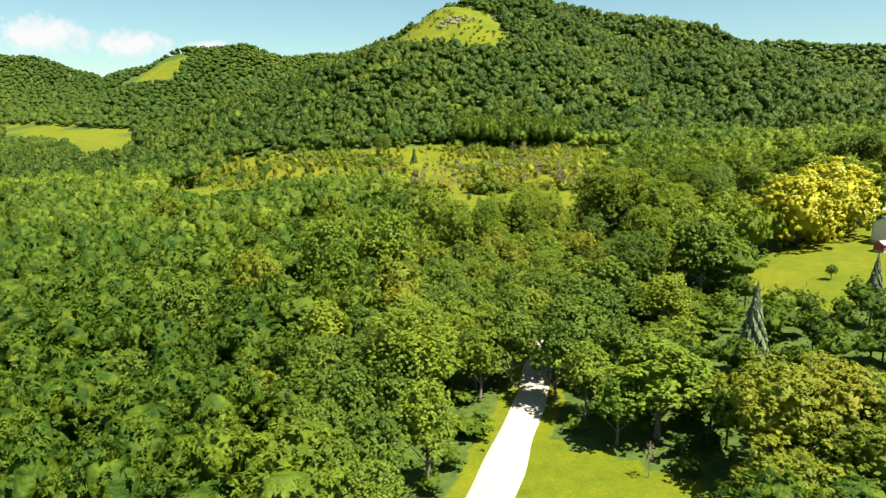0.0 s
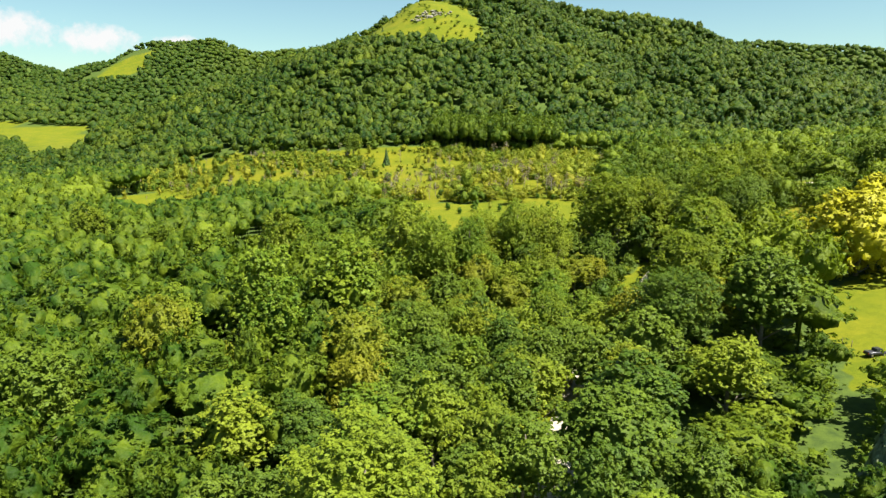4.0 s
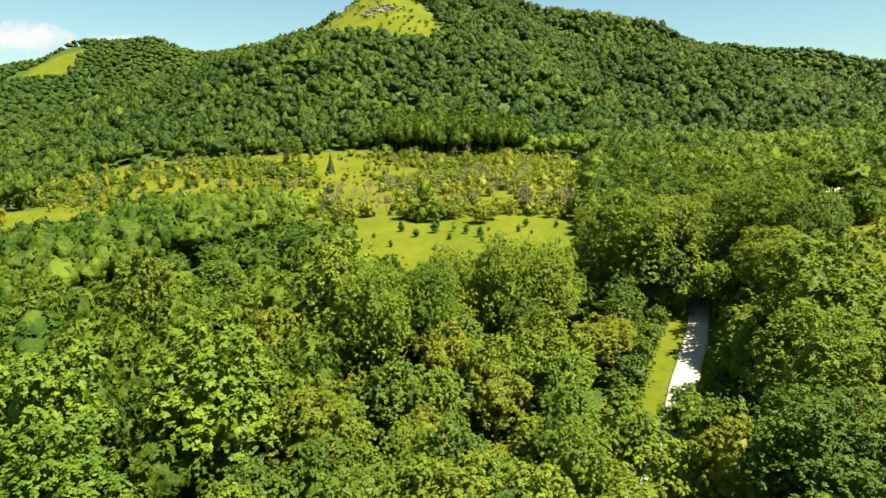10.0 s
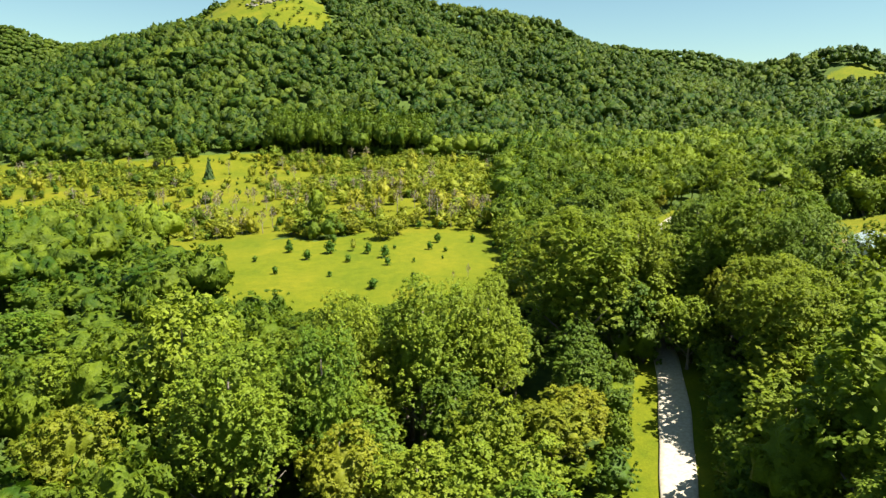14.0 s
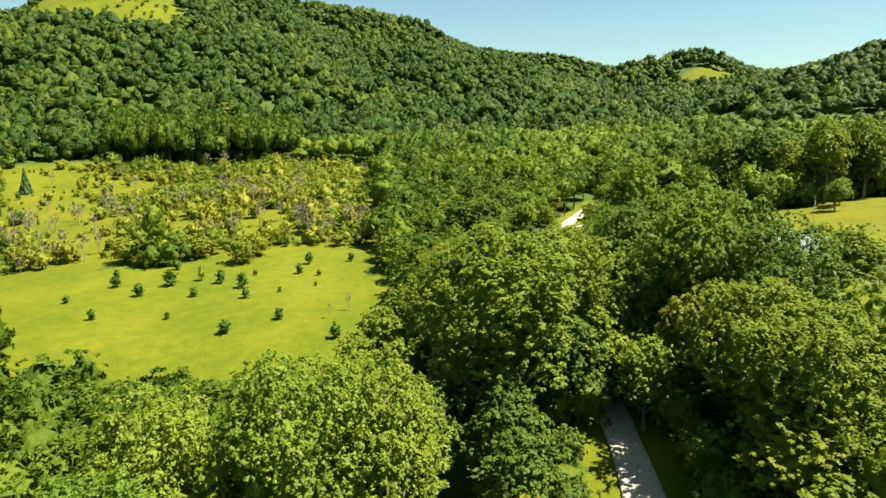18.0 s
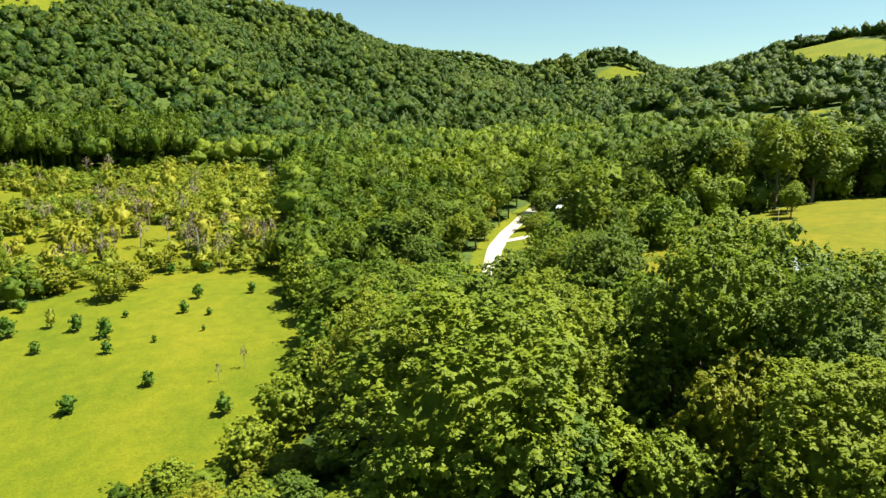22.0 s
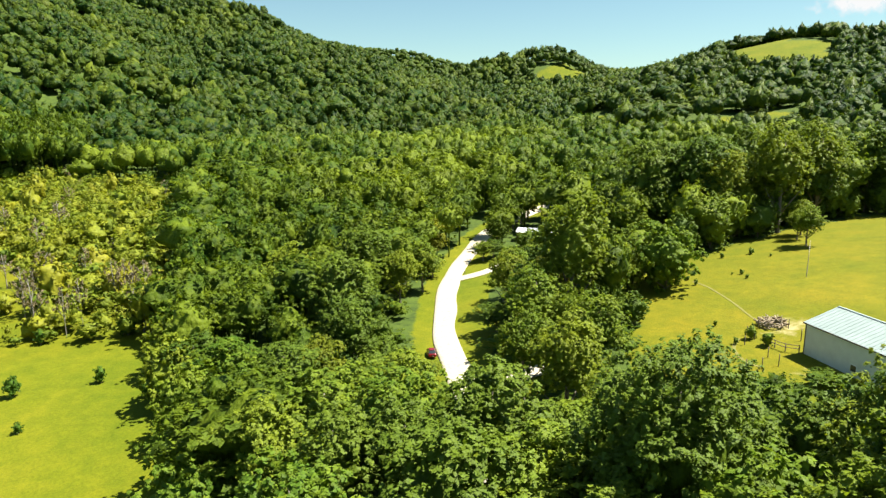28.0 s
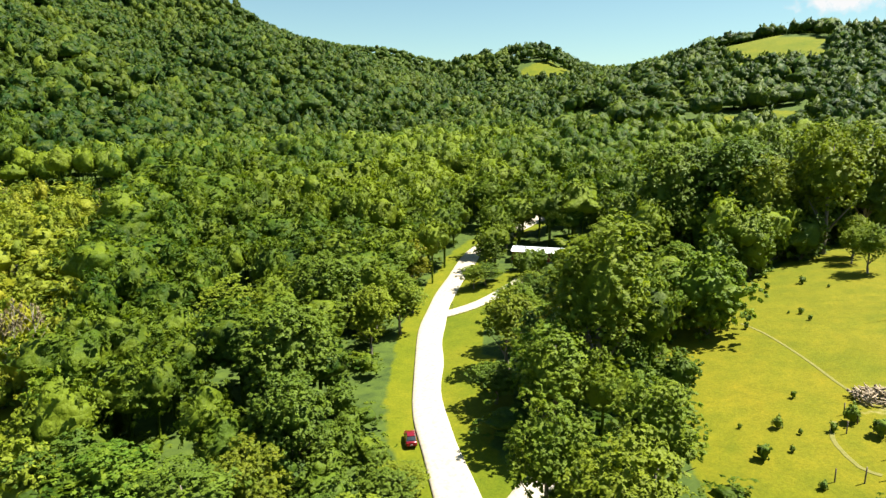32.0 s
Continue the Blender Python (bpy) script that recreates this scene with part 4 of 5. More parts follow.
    keep = ~is_open(x, y) & ((y >= 690 + 0.1 * x) | (x > 465))
    keep &= ~inside(x, y, [(10, 725), (140, 700), (150, 760), (20, 785)])
    far = np.hypot(x - 60, y - 200)
    keep &= far < 1500
    for back in (9, 18):
        keep &= ~inside(x + 0.75 * back, y + 0.66 * back, CLEARING) & ~inside(x + 0.75 * back, y + 0.66 * back, STRIP)
    x, y = x[keep], y[keep]
    s = open_to(x, y, height(x, y) + 14, [(0, 0, 55), (45, 260, 50), (95, 325, 50)])
    hill = [crown_shape(90 + q, 10, 42, 0.15, level=2 + (q < 4), low=0.15, skin=0.9, bunch=3, knot=0.1, rough=0.11, clumps=4, thin=True, wide=0.8, haze=0.4) for q in range(8)]
    woods("hillside_woods", x[s], y[s], hill, 20.5, 7.8, 5, "dark and mid green woods covering the bluff", lambda a, b: 0.14 + 0.26 * np.sin(a / 70 + 2 * np.sin(b / 110)) * np.sin(b / 60 + a / 200) + 0.14 * np.sin(a / 31 + 2 * np.sin(b / 47)), 0.26, -0.2, HILL_WOODS, mixed=0.27, deep=1.0)
    x, y = spread(15, 150, 700, 780, 7.0, 9)
    keep = inside(x, y, [(8, 728), (140, 702), (150, 755), (20, 780)])
    grove = [stemmed(crown_shape(120 + q, 14, 420, 0.11, level=3, skin=0.72, bunch=4, knot=0.08, low=-0.7, wide=0.7, clumps=5, thin=True, bulge=0.42, up=0.2)) for q in range(4)]
    woods("poplar_grove", x[keep], y[keep], grove, 27, 6.8, 6, "tall dark green poplar grove at the foot of the bluff", lambda a, b: 0.30 + 0 * a, 0.14, 0.24, mixed=0.18, deep=0.78)
    x, y = spread(-3300, 2600, 700, 3300, 22, 7)
    keep = ~is_open(x, y) & (np.hypot(x - 60, y - 200) > 1490)
    x, y = x[keep], y[keep]
    s = open_to(x, y, height(x, y) + 16, [(0, 0, 55), (95, 325, 50)])
    back = [crown_shape(110 + q, 8, 6, 0.2, level=2, low=0.2, skin=0.92, bunch=2, rough=0.11, clumps=3, thin=True) for q in range(4)]
    woods("distant_woods", x[s], y[s], back, 22, 12.5, 7, "far wooded ridges in summer green", lambda a, b: 0.18 + 0.2 * np.sin(a / 190 + b / 230), 0.15, -0.26, HILL_WOODS, deep=1.0)


plant()


def understory():
    """Low growth on the shaded floor near the road."""
    x, y = spread(-70, 240, 70, 470, 9.0, 33)
    keep = ~is_open(x, y) & (from_line(x, y, AXIS) < 75) & (from_line(x, y, ROAD) > np.where((y > 222) & (y < 298), 9.5, 8))
    low_growth = [crown_shape(170 + q, 7, 240, 0.085, level=2, bunch=6, knot=0.08, low=-0.6, clumps=5, thin=True, wide=0.75) for q in range(4)]
    woods("undergrowth", x[keep], y[keep], low_growth, 4.5, 3.6, 19, "green undergrowth on the forest floor", drift, 0.2, 0.02, None, "undergrowth")
    # scattered bushes on the bald slopes
    x, y = spread(-130, 120, 1100, 1450, 17, 34)
    keep = inside(x, y, BALD) & (np.sin(x / 21 + y / 33) > -0.4)
    woods("bluff_scrub", x[keep], y[keep], low_growth, 5.5, 4.2, 20, "scattered scrub on the grassy bluff", drift, 0.2, 0.02, WOODS, "scrub")


    # dense trees with leaves to the ground where the wood meets grass
    pick = random.Random(77)
    x, y = spread(-330, 360, 290, 780, 8.5, 35)
    d = np.minimum.reduce([from_line(x, y, p + p[:1]) for p in (MEADOW, SCRUBLAND, PASTURE, LEFT_FIELD)])
    keep = ~is_open(x, y) & (d < 10) & (np.hypot(x - 188, y - 345) > 34) & ~((x > 135) & (x < 180) & (y < 378)) & (limit(x, y) > 7)
    x, y, d = x[keep], y[keep], from_line(x, y, PASTURE + PASTURE[:1])[keep]
    for px, py in zip(x[d < 10], y[d < 10]):
        put(EDGES, pick, float(px), float(py), pick.uniform(0.6, 1.15), pick.uniform(0.9, 1.25))
    hem = [crown_shape(180 + q, 9, 200, 0.12, level=3, bunch=5, knot=0.08, low=-0.8, clumps=5, thin=True, wide=0.75) for q in range(5)]
    woods("forest_edge", x[d >= 10], y[d >= 10], hem, 11, 5.0, 23, "dense leafy edge of the wood along the fields", lambda a, b: 0.2 + 0 * a, 0.2, 0.02)
    x, y = spread(258, 350, 384, 445, 9.0, 36)
    keep = ~is_open(x, y)
    for px, py in zip(x[keep], y[keep]):
        put(EDGES if pick.random() < 0.6 else OAKS, pick, float(px), float(py), pick.uniform(1.0, 1.7))


understory()


def scrub():
    pick = random.Random(21)
    x, y = spread(-280, 165, 380, 800, 15, 15)
    keep = inside(x, y, SCRUBLAND) & ~inside(x, y, MEADOW)
    lane = from_line(x, y, [(5, 470), (0, 560), (-20, 640), (-30, 720)])
    for px, py, l in zip(x[keep], y[keep], lane[keep]):
        if l < 16 and pick.random() < 0.45:
            continue
        k = pick.random()
        px, py = float(px), float(py)
        dense = px > 50 or px < -60
        if px < -50 and py > 545 and k < 0.45:
            put(EDGES, pick, px, py, pick.uniform(0.35, 0.8), pick.uniform(0.9, 1.3))
        elif k < 0.40:
            put(BUSHES, pick, px, py, pick.uniform(0.55, 1.7), pick.uniform(0.8, 1.3))
        elif k < 0.62:
            put(YOUNG, pick, px, py, pick.uniform(0.7, 1.6 if dense else 1.1), pick.uniform(0.8, 1.2))
        elif k < 0.82:
            put(DEADS, pick, px, py, pick.uniform(0.6, 1.5), pick.uniform(0.9, 1.3))
        elif k < 0.93:
            put(DARK_BUSHES, pick, px, py, pick.uniform(0.6, 1.8), pick.uniform(0.8, 1.2))
        else:
            put(CEDARS, pick, px, py, pick.uniform(0.8, 2.0))
    # the thicket between them, in patches of its own age and colour
    x, y = spread(-290, 165, 380, 800, 5.6, 16)
    lane = from_line(x, y, [(5, 470), (0, 560), (-20, 640), (-30, 720)])
    patch = np.sin(x / 23 + 2 * np.sin(y / 37)) + np.sin(y / 19 + x / 47 + 1.5 * np.sin(x / 61))
    keep = inside(x, y, SCRUBLAND) & ~inside(x, y, MEADOW) & (lane > 17) & ((patch > -0.35) | (x > 85))
    keep &= from_line(x, y, [(-240, 800), (-88, 742), (20, 738), (130, 702)]) > 16
    x, y, patch = x[keep], y[keep], patch[keep]
    bush = [crown_shape(140 + q, 8, 120, 0.14, level=2, bunch=4, knot=0.1, low=-0.6, clumps=5, thin=True, wide=0.75) for q in range(6)]
    tall = (3.2 + 4.6 * smooth(0.1, 1.5, patch) + 4.0 * smooth(70, 100, x)) * np.random.default_rng(3).uniform(0.6, 1.4, len(x))
    woods("scrub_thicket", x, y, bush, tall, 1.2 + 0.30 * tall, 17, "yellow-green thicket of shrubs with dry grey patches", lambda a, b: 0.52 - 0.34 * smooth(0.2, 1.5, patch) * smooth(110, 60, a), 0.26, 0.02, THICKET, "thicket", mixed=0.3)
    # broad bushy trees along the far edge of the meadow
    for px, py, h, r in ((20, 472, 8, 5), (30, 467, 7, 5), (44, 463, 8.5, 6), (57, 448, 9, 6), (64, 456, 8, 5), (26, 461, 5, 3), (-10, 486, 9, 5), (0, 490, 8, 5), (75, 470, 7, 4)):
        put(SCRUB_TREES, pick, px, py, h / 8, (r / 5.5) / (h / 8))
    # low growth beside the parked car
    for px, py, h in ((139, 398, 4), (134, 392, 6), (141, 409, 5), (137, 404, 6), (131, 400, 7), (144, 417, 6), (127, 392, 8), (133, 411, 8), (140, 424, 7), (125, 402, 9), (148, 424, 5)):
        put(EDGES, pick, px, py, h / 12, pick.uniform(1.1, 1.4))
    # small bushes scattered over the open lane
    for k in range(70):
        py = pick.uniform(478, 725)
        px = -0.16 * (py - 470) + pick.uniform(-16, 26)
        put(pick.choice([BUSHES, BUSHES, DARK_BUSHES, CEDARS]), pick, px, py, pick.uniform(0.3, 0.75))
    # withered saplings along the far edge of the meadow
    for k in range(64):
        put(DEADS, pick, pick.uniform(-60, 112), pick.uniform(480, 590), pick.uniform(0.9, 1.6), pick.uniform(0.9, 1.3))
    for k in range(12):
        put(DEADS, pick, pick.uniform(72, 112), pick.uniform(456, 520), pick.uniform(1.4, 2.0), pick.uniform(0.7, 1.0))
    for k in range(22):
        put(YOUNG, pick, pick.uniform(35, 112), pick.uniform(478, 560), pick.uniform(0.8, 1.3), pick.uniform(1.1, 1.6))
    # cedar shrubs on the meadow
    for px, py, h in ((18, 439, 3), (24, 425, 3.2), (33, 431, 4.2), (38, 416, 2.4), (47, 426, 3.6), (52, 418, 4), (51, 407, 2.6), (61, 408, 1.4), (56, 385, 2.6), (42, 382, 3),
                      (71, 425, 2.8), (77, 436, 3.4), (76, 420, 1.6), (72, 409, 1.2), (91, 433, 2.8), (65, 365, 3.2), (76, 465, 3), (85, 462, 3), (18, 450, 2.4), (36, 450, 3), (58, 430, 1.4),
                      (102, 457, 3), (94, 459, 3), (96, 421, 2.2), (5, 430, 2), (30, 400, 1.6), (12, 410, 2.4)):
        put(CEDARS, pick, px, py, h / 3.0 * 1.2, pick.uniform(1.0, 1.35))
    for px, py, h, r in ((64, 347, 8, 5), (72, 353, 10, 6), (81, 361, 11, 6), (88, 373, 12, 6), (93, 386, 12, 6), (97, 399, 13, 6), (99, 414, 13, 6), (52, 346, 6, 4), (103, 428, 12, 6), (108, 440, 12, 6)):
        put(ROUND, pick, px, py, h / 16, (r / 8) / (h / 16))
    put(YOUNG, pick, 42, 432, 0.55, 0.9)
    for px, py, h in ((73.6, 382, 5), (67.7, 379, 4), (36, 104, 7), (38.5, 287, 9), (50, 275, 8), (-45, 118, 9)):
        put(DEADS, pick, px, py, h / 7.5, 0.8)
    # shrubs of the pasture
    for px, py, h in ((220, 397, 1.6), (221, 388, 1.2), (218, 384, 1.5), (245, 392, 1.6), (252, 387, 1.8), (231, 379, 1.4), (228, 376, 1.0), (229, 390, 0.8), (207, 393, 1), (204, 392, 0.9), (251, 381, 0.8),
                      (230, 381, 0.7), (174, 361, 2.2), (183, 363, 2.0), (172, 353, 1.2), (193, 365, 1.2), (178, 359, 1.0), (183, 360, 0.9), (180, 367, 0.8), (190, 356, 3.0), (188, 352, 2.6), (186, 357, 1.4)):
        put(DARK_BUSHES, pick, px, py, h / 4.5, pick.uniform(0.8, 1.1))
    # the left field
    x, y = spread(-320, -125, 440, 640, 20, 18)
    keep = inside(x, y, LEFT_FIELD)
    for px, py in zip(x[keep], y[keep]):
        if pick.random() < 0.6:
            put(pick.choice([BUSHES, YOUNG, DEADS, DARK_BUSHES]), pick, float(px), float(py), pick.uniform(0.5, 1.1))


scrub()


# ---- buildings, vehicles, fences ----
WHITE_WALL = plain("pale_steel_siding", (0.62, 0.63, 0.62), (0.72, 0.73, 0.72), 0.6, 0.45)
STEEL_ROOF = plain("pale_blue_steel_roof", (0.20, 0.255, 0.235), (0.25, 0.305, 0.285), 0.3, 0.6, 0.0)
WHITE_ROOF = plain("white_sheet_roof", (0.72, 0.74, 0.76), (0.80, 0.82, 0.84), 0.5, 0.5)
RED_WALL = plain("barn_red_boards", (0.26, 0.05, 0.04), (0.36, 0.08, 0.06), 1.2, 0.8)
CREAM_WALL = plain("cream_siding", (0.66, 0.62, 0.55), (0.76, 0.72, 0.65), 0.8, 0.7)
GREY_SHINGLE = plain("grey_shingles", (0.30, 0.31, 0.32), (0.40, 0.41, 0.42), 1.5, 0.85)
TRIM = plain("dark_brown_trim", (0.06, 0.045, 0.035), (0.10, 0.075, 0.06), 2.0, 0.7)
# near-black colour that paints in the shade of a hollow
DARK = plain("painted_opening_shade", (0.012, 0.013, 0.014), (0.025, 0.026, 0.028), 1.0, 0.6)
CONCRETE = plain("concrete_base", (0.36, 0.35, 0.32), (0.46, 0.45, 0.42), 1.5, 0.9)
POST_WOOD = plain("weathered_post_wood", (0.10, 0.075, 0.05), (0.20, 0.16, 0.11), 4.0, 0.9)
PALE_WOOD = plain("sun_bleached_wood", (0.20, 0.155, 0.10), (0.36, 0.29, 0.19), 3.0, 0.9)
CAR_RED = plain("red_car_paint", (0.17, 0.006, 0.012), (0.20, 0.008, 0.015), 0.5, 0.22, 0.25)
CAR_DARK = plain("dark_grey_paint", (0.030, 0.032, 0.036), (0.045, 0.047, 0.05), 0.5, 0.3, 0.3)
CAR_WHITE = plain("white_paint", (0.70, 0.71, 0.72), (0.76, 0.77, 0.78), 0.5, 0.35)
RUBBER = plain("tyre_rubber", (0.015, 0.015, 0.015), (0.03, 0.03, 0.03), 8.0, 0.9)
STEEL = plain("wheel_steel", (0.45, 0.45, 0.46), (0.55, 0.55, 0.56), 3.0, 0.35, 0.9)
LAMP_RED = plain("tail_lamp_plastic", (0.45, 0.02, 0.02), (0.5, 0.03, 0.03), 2.0, 0.25)
LAMP_CLEAR = plain("lamp_glass", (0.7, 0.7, 0.68), (0.8, 0.8, 0.78), 2.0, 0.15)
WINDOW = plain("dark_window_glass", (0.02, 0.025, 0.03), (0.04, 0.05, 0.055), 0.7, 0.08)
ROCK = plain("weathered_limestone", (0.12, 0.115, 0.085), (0.27, 0.25, 0.19), 0.25, 0.95, relief=0.8, depth=0.6)


def box(sx, sy, sz, at=(0, 0, 0), bevel=0.0, turn=None):
    bm = bmesh.new()
    bmesh.ops.create_cube(bm, size=1, matrix=Matrix.Translation(at) @ (turn or Matrix()) @ Matrix.Diagonal((sx, sy, sz, 1)))
    if bevel:
        bmesh.ops.bevel(bm, geom=bm.edges[:], offset=bevel, segments=2, affect="EDGES", profile=0.6)
    return bm


def slab(points, thick):
    """A flat piece through the points, with thickness downwards."""
    bm = bmesh.new()
    top = [bm.verts.new(p) for p in points]
    low = [bm.verts.new((p[0], p[1], p[2] - thick)) for p in points]
    bm.faces.new(top)
    bm.faces.new(low[::-1])
    for i in range(len(top)):
        j = (i + 1) % len(top)
        bm.faces.new((top[j], top[i], low[i], low[j]))
    bmesh.ops.recalc_face_normals(bm, faces=bm.faces[:])
    return bm


def house(name, label, place, wide, deep, eave, ridge, wall, roof, windows=(), doors=(), over=0.5, ribs=0, category="building"):
    """A gabled building along its own x: walls of 0.2 m, two roof planes with ribs, doors and windows set into the front and the back."""
    root = tagged(new(name), label, category)
    w, d = wide / 2, deep / 2
    part("foundation", box(wide + 0.1, deep + 0.1, 1.6, (0, 0, -0.65)), CONCRETE, root)
    for side, y in (("front", -d), ("back", d)):
        part("wall", box(wide, 0.2, eave, (0, y - math.copysign(0.1, y), eave / 2)), wall, root)
    for x in (-w, w):
        x -= math.copysign(0.1, x)
        bm = bmesh.new()
        ring = [(-d + 0.2, 0), (d - 0.2, 0), (d - 0.2, eave), (0, ridge - 0.08), (-d + 0.2, eave)]
        a, b = [bm.verts.new((x - 0.1, y, z)) for y, z in ring], [bm.verts.new((x + 0.1, y, z)) for y, z in ring]
        bm.faces.new(a)
        bm.faces.new(b[::-1])
        for i in range(5):
            bm.faces.new((a[i], b[i], b[(i + 1) % 5], a[(i + 1) % 5]))
        bmesh.ops.recalc_face_normals(bm, faces=bm.faces[:])
        part("gable_wall", bm, wall, root)
    slope = (ridge - eave) / d
    for s in (-1, 1):
        y = s * (d + over)
        z = eave - slope * over + 0.12
        pane = part("roof_plane", slab([(-w - over, y, z), (w + over, y, z), (w + over, 0, ridge + 0.12), (-w - over, 0, ridge + 0.12)], 0.12), roof, root)
        for k in range(ribs):
            x = -w - over + (2 * w + 2 * over) * (k + 0.5) / ribs
            part("rib", slab([(x - 0.03, y, z + 0.05), (x + 0.03, y, z + 0.05), (x + 0.03, 0, ridge + 0.17), (x - 0.03, 0, ridge + 0.17)], 0.06), roof, pane)
        part("fascia", box(2 * w + 2 * over, 0.06, 0.22, (0, y + s * 0.03, z - 0.12)), TRIM, root)
    part("ridge_cap", box(2 * w + 2 * over, 0.4, 0.08, (0, 0, ridge + 0.17)), roof, root)
    for x in (-w, w):
        for s in (-1, 1):
            part("corner_trim", box(0.16, 0.16, eave, (x, s * d, eave / 2)), TRIM, root)
    for x, z, ww, hh, s in windows:
        y = s * (d + 0.02)
        fr = part("window", box(ww + 0.2, 0.1, hh + 0.2, (x, y, z)), CAR_WHITE, root)
        part("pane", box(ww, 0.06, hh, (x, y + s * 0.04, z)), WINDOW, fr)
    for x, ww, hh, s in doors:
        y = s * (d + 0.03)
        dr = part("door", box(ww, 0.1, hh, (x, y, hh / 2)), TRIM, root)
        part("handle", box(0.06, 0.12, 0.2, (x + ww * 0.36, y + s * 0.08, hh * 0.48), 0.02), STEEL, dr)
    root.matrix_basis = place
    return root


def on_ground(x, y, turn=0.0, lift=0.0):
    return Matrix.Translation((x, y, float(height(x, y)) + lift)) @ Matrix.Rotation(radians(turn), 4, "Z")


# the machine shed: its long shaded wall runs south-west from the corner by the pasture fence
SHED_TURN = math.degrees(math.atan2(-0.886, -0.463))
ax, ay = Vector((-0.463, -0.886)), Vector((0.886, -0.463))
mid_shed = Vector((188, 345.6)) + ax * 16 + ay * 6.5
shed = house("machine_shed", "large pale steel-sided shed with a light blue-green metal roof", Matrix.Translation((mid_shed.x, mid_shed.y, 7.9)) @ Matrix.Rotation(radians(SHED_TURN), 4, "Z"),
             32, 13, 6.0, 8.3, WHITE_WALL, STEEL_ROOF, windows=((-5, 1.6, 1.1, 1.0, 1), (3, 1.6, 1.1, 1.0, 1), (-5, 1.6, 1.1, 1.0, -1)), doors=((9, 1.0, 2.1, -1), (9, 3.6, 3.8, 1)), over=0.35, ribs=36)
house("mobile_home", "long low home with a white roof and red walls", on_ground(243, 459, -58), 18, 6, 2.9, 3.9, RED_WALL, WHITE_ROOF,
      windows=((-5, 1.6, 1.4, 1.0, -1), (4, 1.6, 1.4, 1.0, -1), (-4, 1.6, 1.4, 1.0, 1)), doors=((0, 0.95, 2.05, -1),), over=0.3)
house("farm_house", "cream farmhouse with a grey shingle roof beside the lawn", on_ground(172, 243, 20), 14, 9, 6.4, 9.6, CREAM_WALL, GREY_SHINGLE,
      windows=((-4, 1.7, 1.0, 1.4, -1), (3, 1.7, 1.0, 1.4, -1), (-4, 4.7, 1.0, 1.4, -1), (3, 4.7, 1.0, 1.4, -1)), doors=((0, 1.0, 2.1, -1),))
house("red_lean_to", "small dark red outbuilding beside the farmhouse", on_ground(160.5, 232, 15), 5, 4, 2.6, 3.6, RED_WALL, GREY_SHINGLE, doors=((0, 1.0, 2.0, -1),), over=0.3)
house("white_trailer", "white box trailer parked at the roadside trees", on_ground(338, 497, 25), 8.0, 2.6, 2.7, 2.9, CAR_WHITE, WHITE_ROOF, windows=((-2, 1.7, 0.8, 0.6, -1),), doors=((2, 0.8, 1.9, -1),), over=0.05, category="trailer")


def wheel(root, x, y, r=0.33, wide=0.22):
    bm = bmesh.new()
    bmesh.ops.create_cone(bm, cap_ends=True, segments=20, radius1=r, radius2=r, depth=wide, matrix=Matrix.Translation((x, y, r)) @ Matrix.Rotation(radians(90), 4, "X"))
    bmesh.ops.bevel(bm, geom=[e for e in bm.edges if abs(e.calc_length() - wide) > 0.01], offset=0.04, segments=2, affect="EDGES")
    tyre = part("tyre", bm, RUBBER, root)
    bm = bmesh.new()
    bmesh.ops.create_cone(bm, cap_ends=True, segments=16, radius1=r * 0.6, radius2=r * 0.55, depth=wide + 0.03, matrix=Matrix.Translation((x, y, r)) @ Matrix.Rotation(radians(90), 4, "X"))
    part("rim", bm, STEEL, tyre)


def body(sections, half):
    """A car body lofted along x from side outlines: x, low z, waist z, half width."""
    bm = bmesh.new()
    rings = []
    for x, lo, hi, w in sections:
        ring = [(-w, lo + 0.1), (-w * 1.0, (lo + hi) / 2), (-w * 0.94, hi - 0.06), (-w * 0.8, hi), (w * 0.8, hi), (w * 0.94, hi - 0.06), (w, (lo + hi) / 2), (w, lo + 0.1), (w * 0.85, lo), (-w * 0.85, lo)]
        rings.append([bm.verts.new((x, y, z)) for y, z in ring])
    for a, b in zip(rings, rings[1:]):
        for i in range(10):
            bm.faces.new((a[i], b[i], b[(i + 1) % 10], a[(i + 1) % 10])).smooth = True
    bm.faces.new(rings[0])
    bm.faces.new(rings[-1][::-1])
    bmesh.ops.recalc_face_normals(bm, faces=bm.faces[:])
    return bm


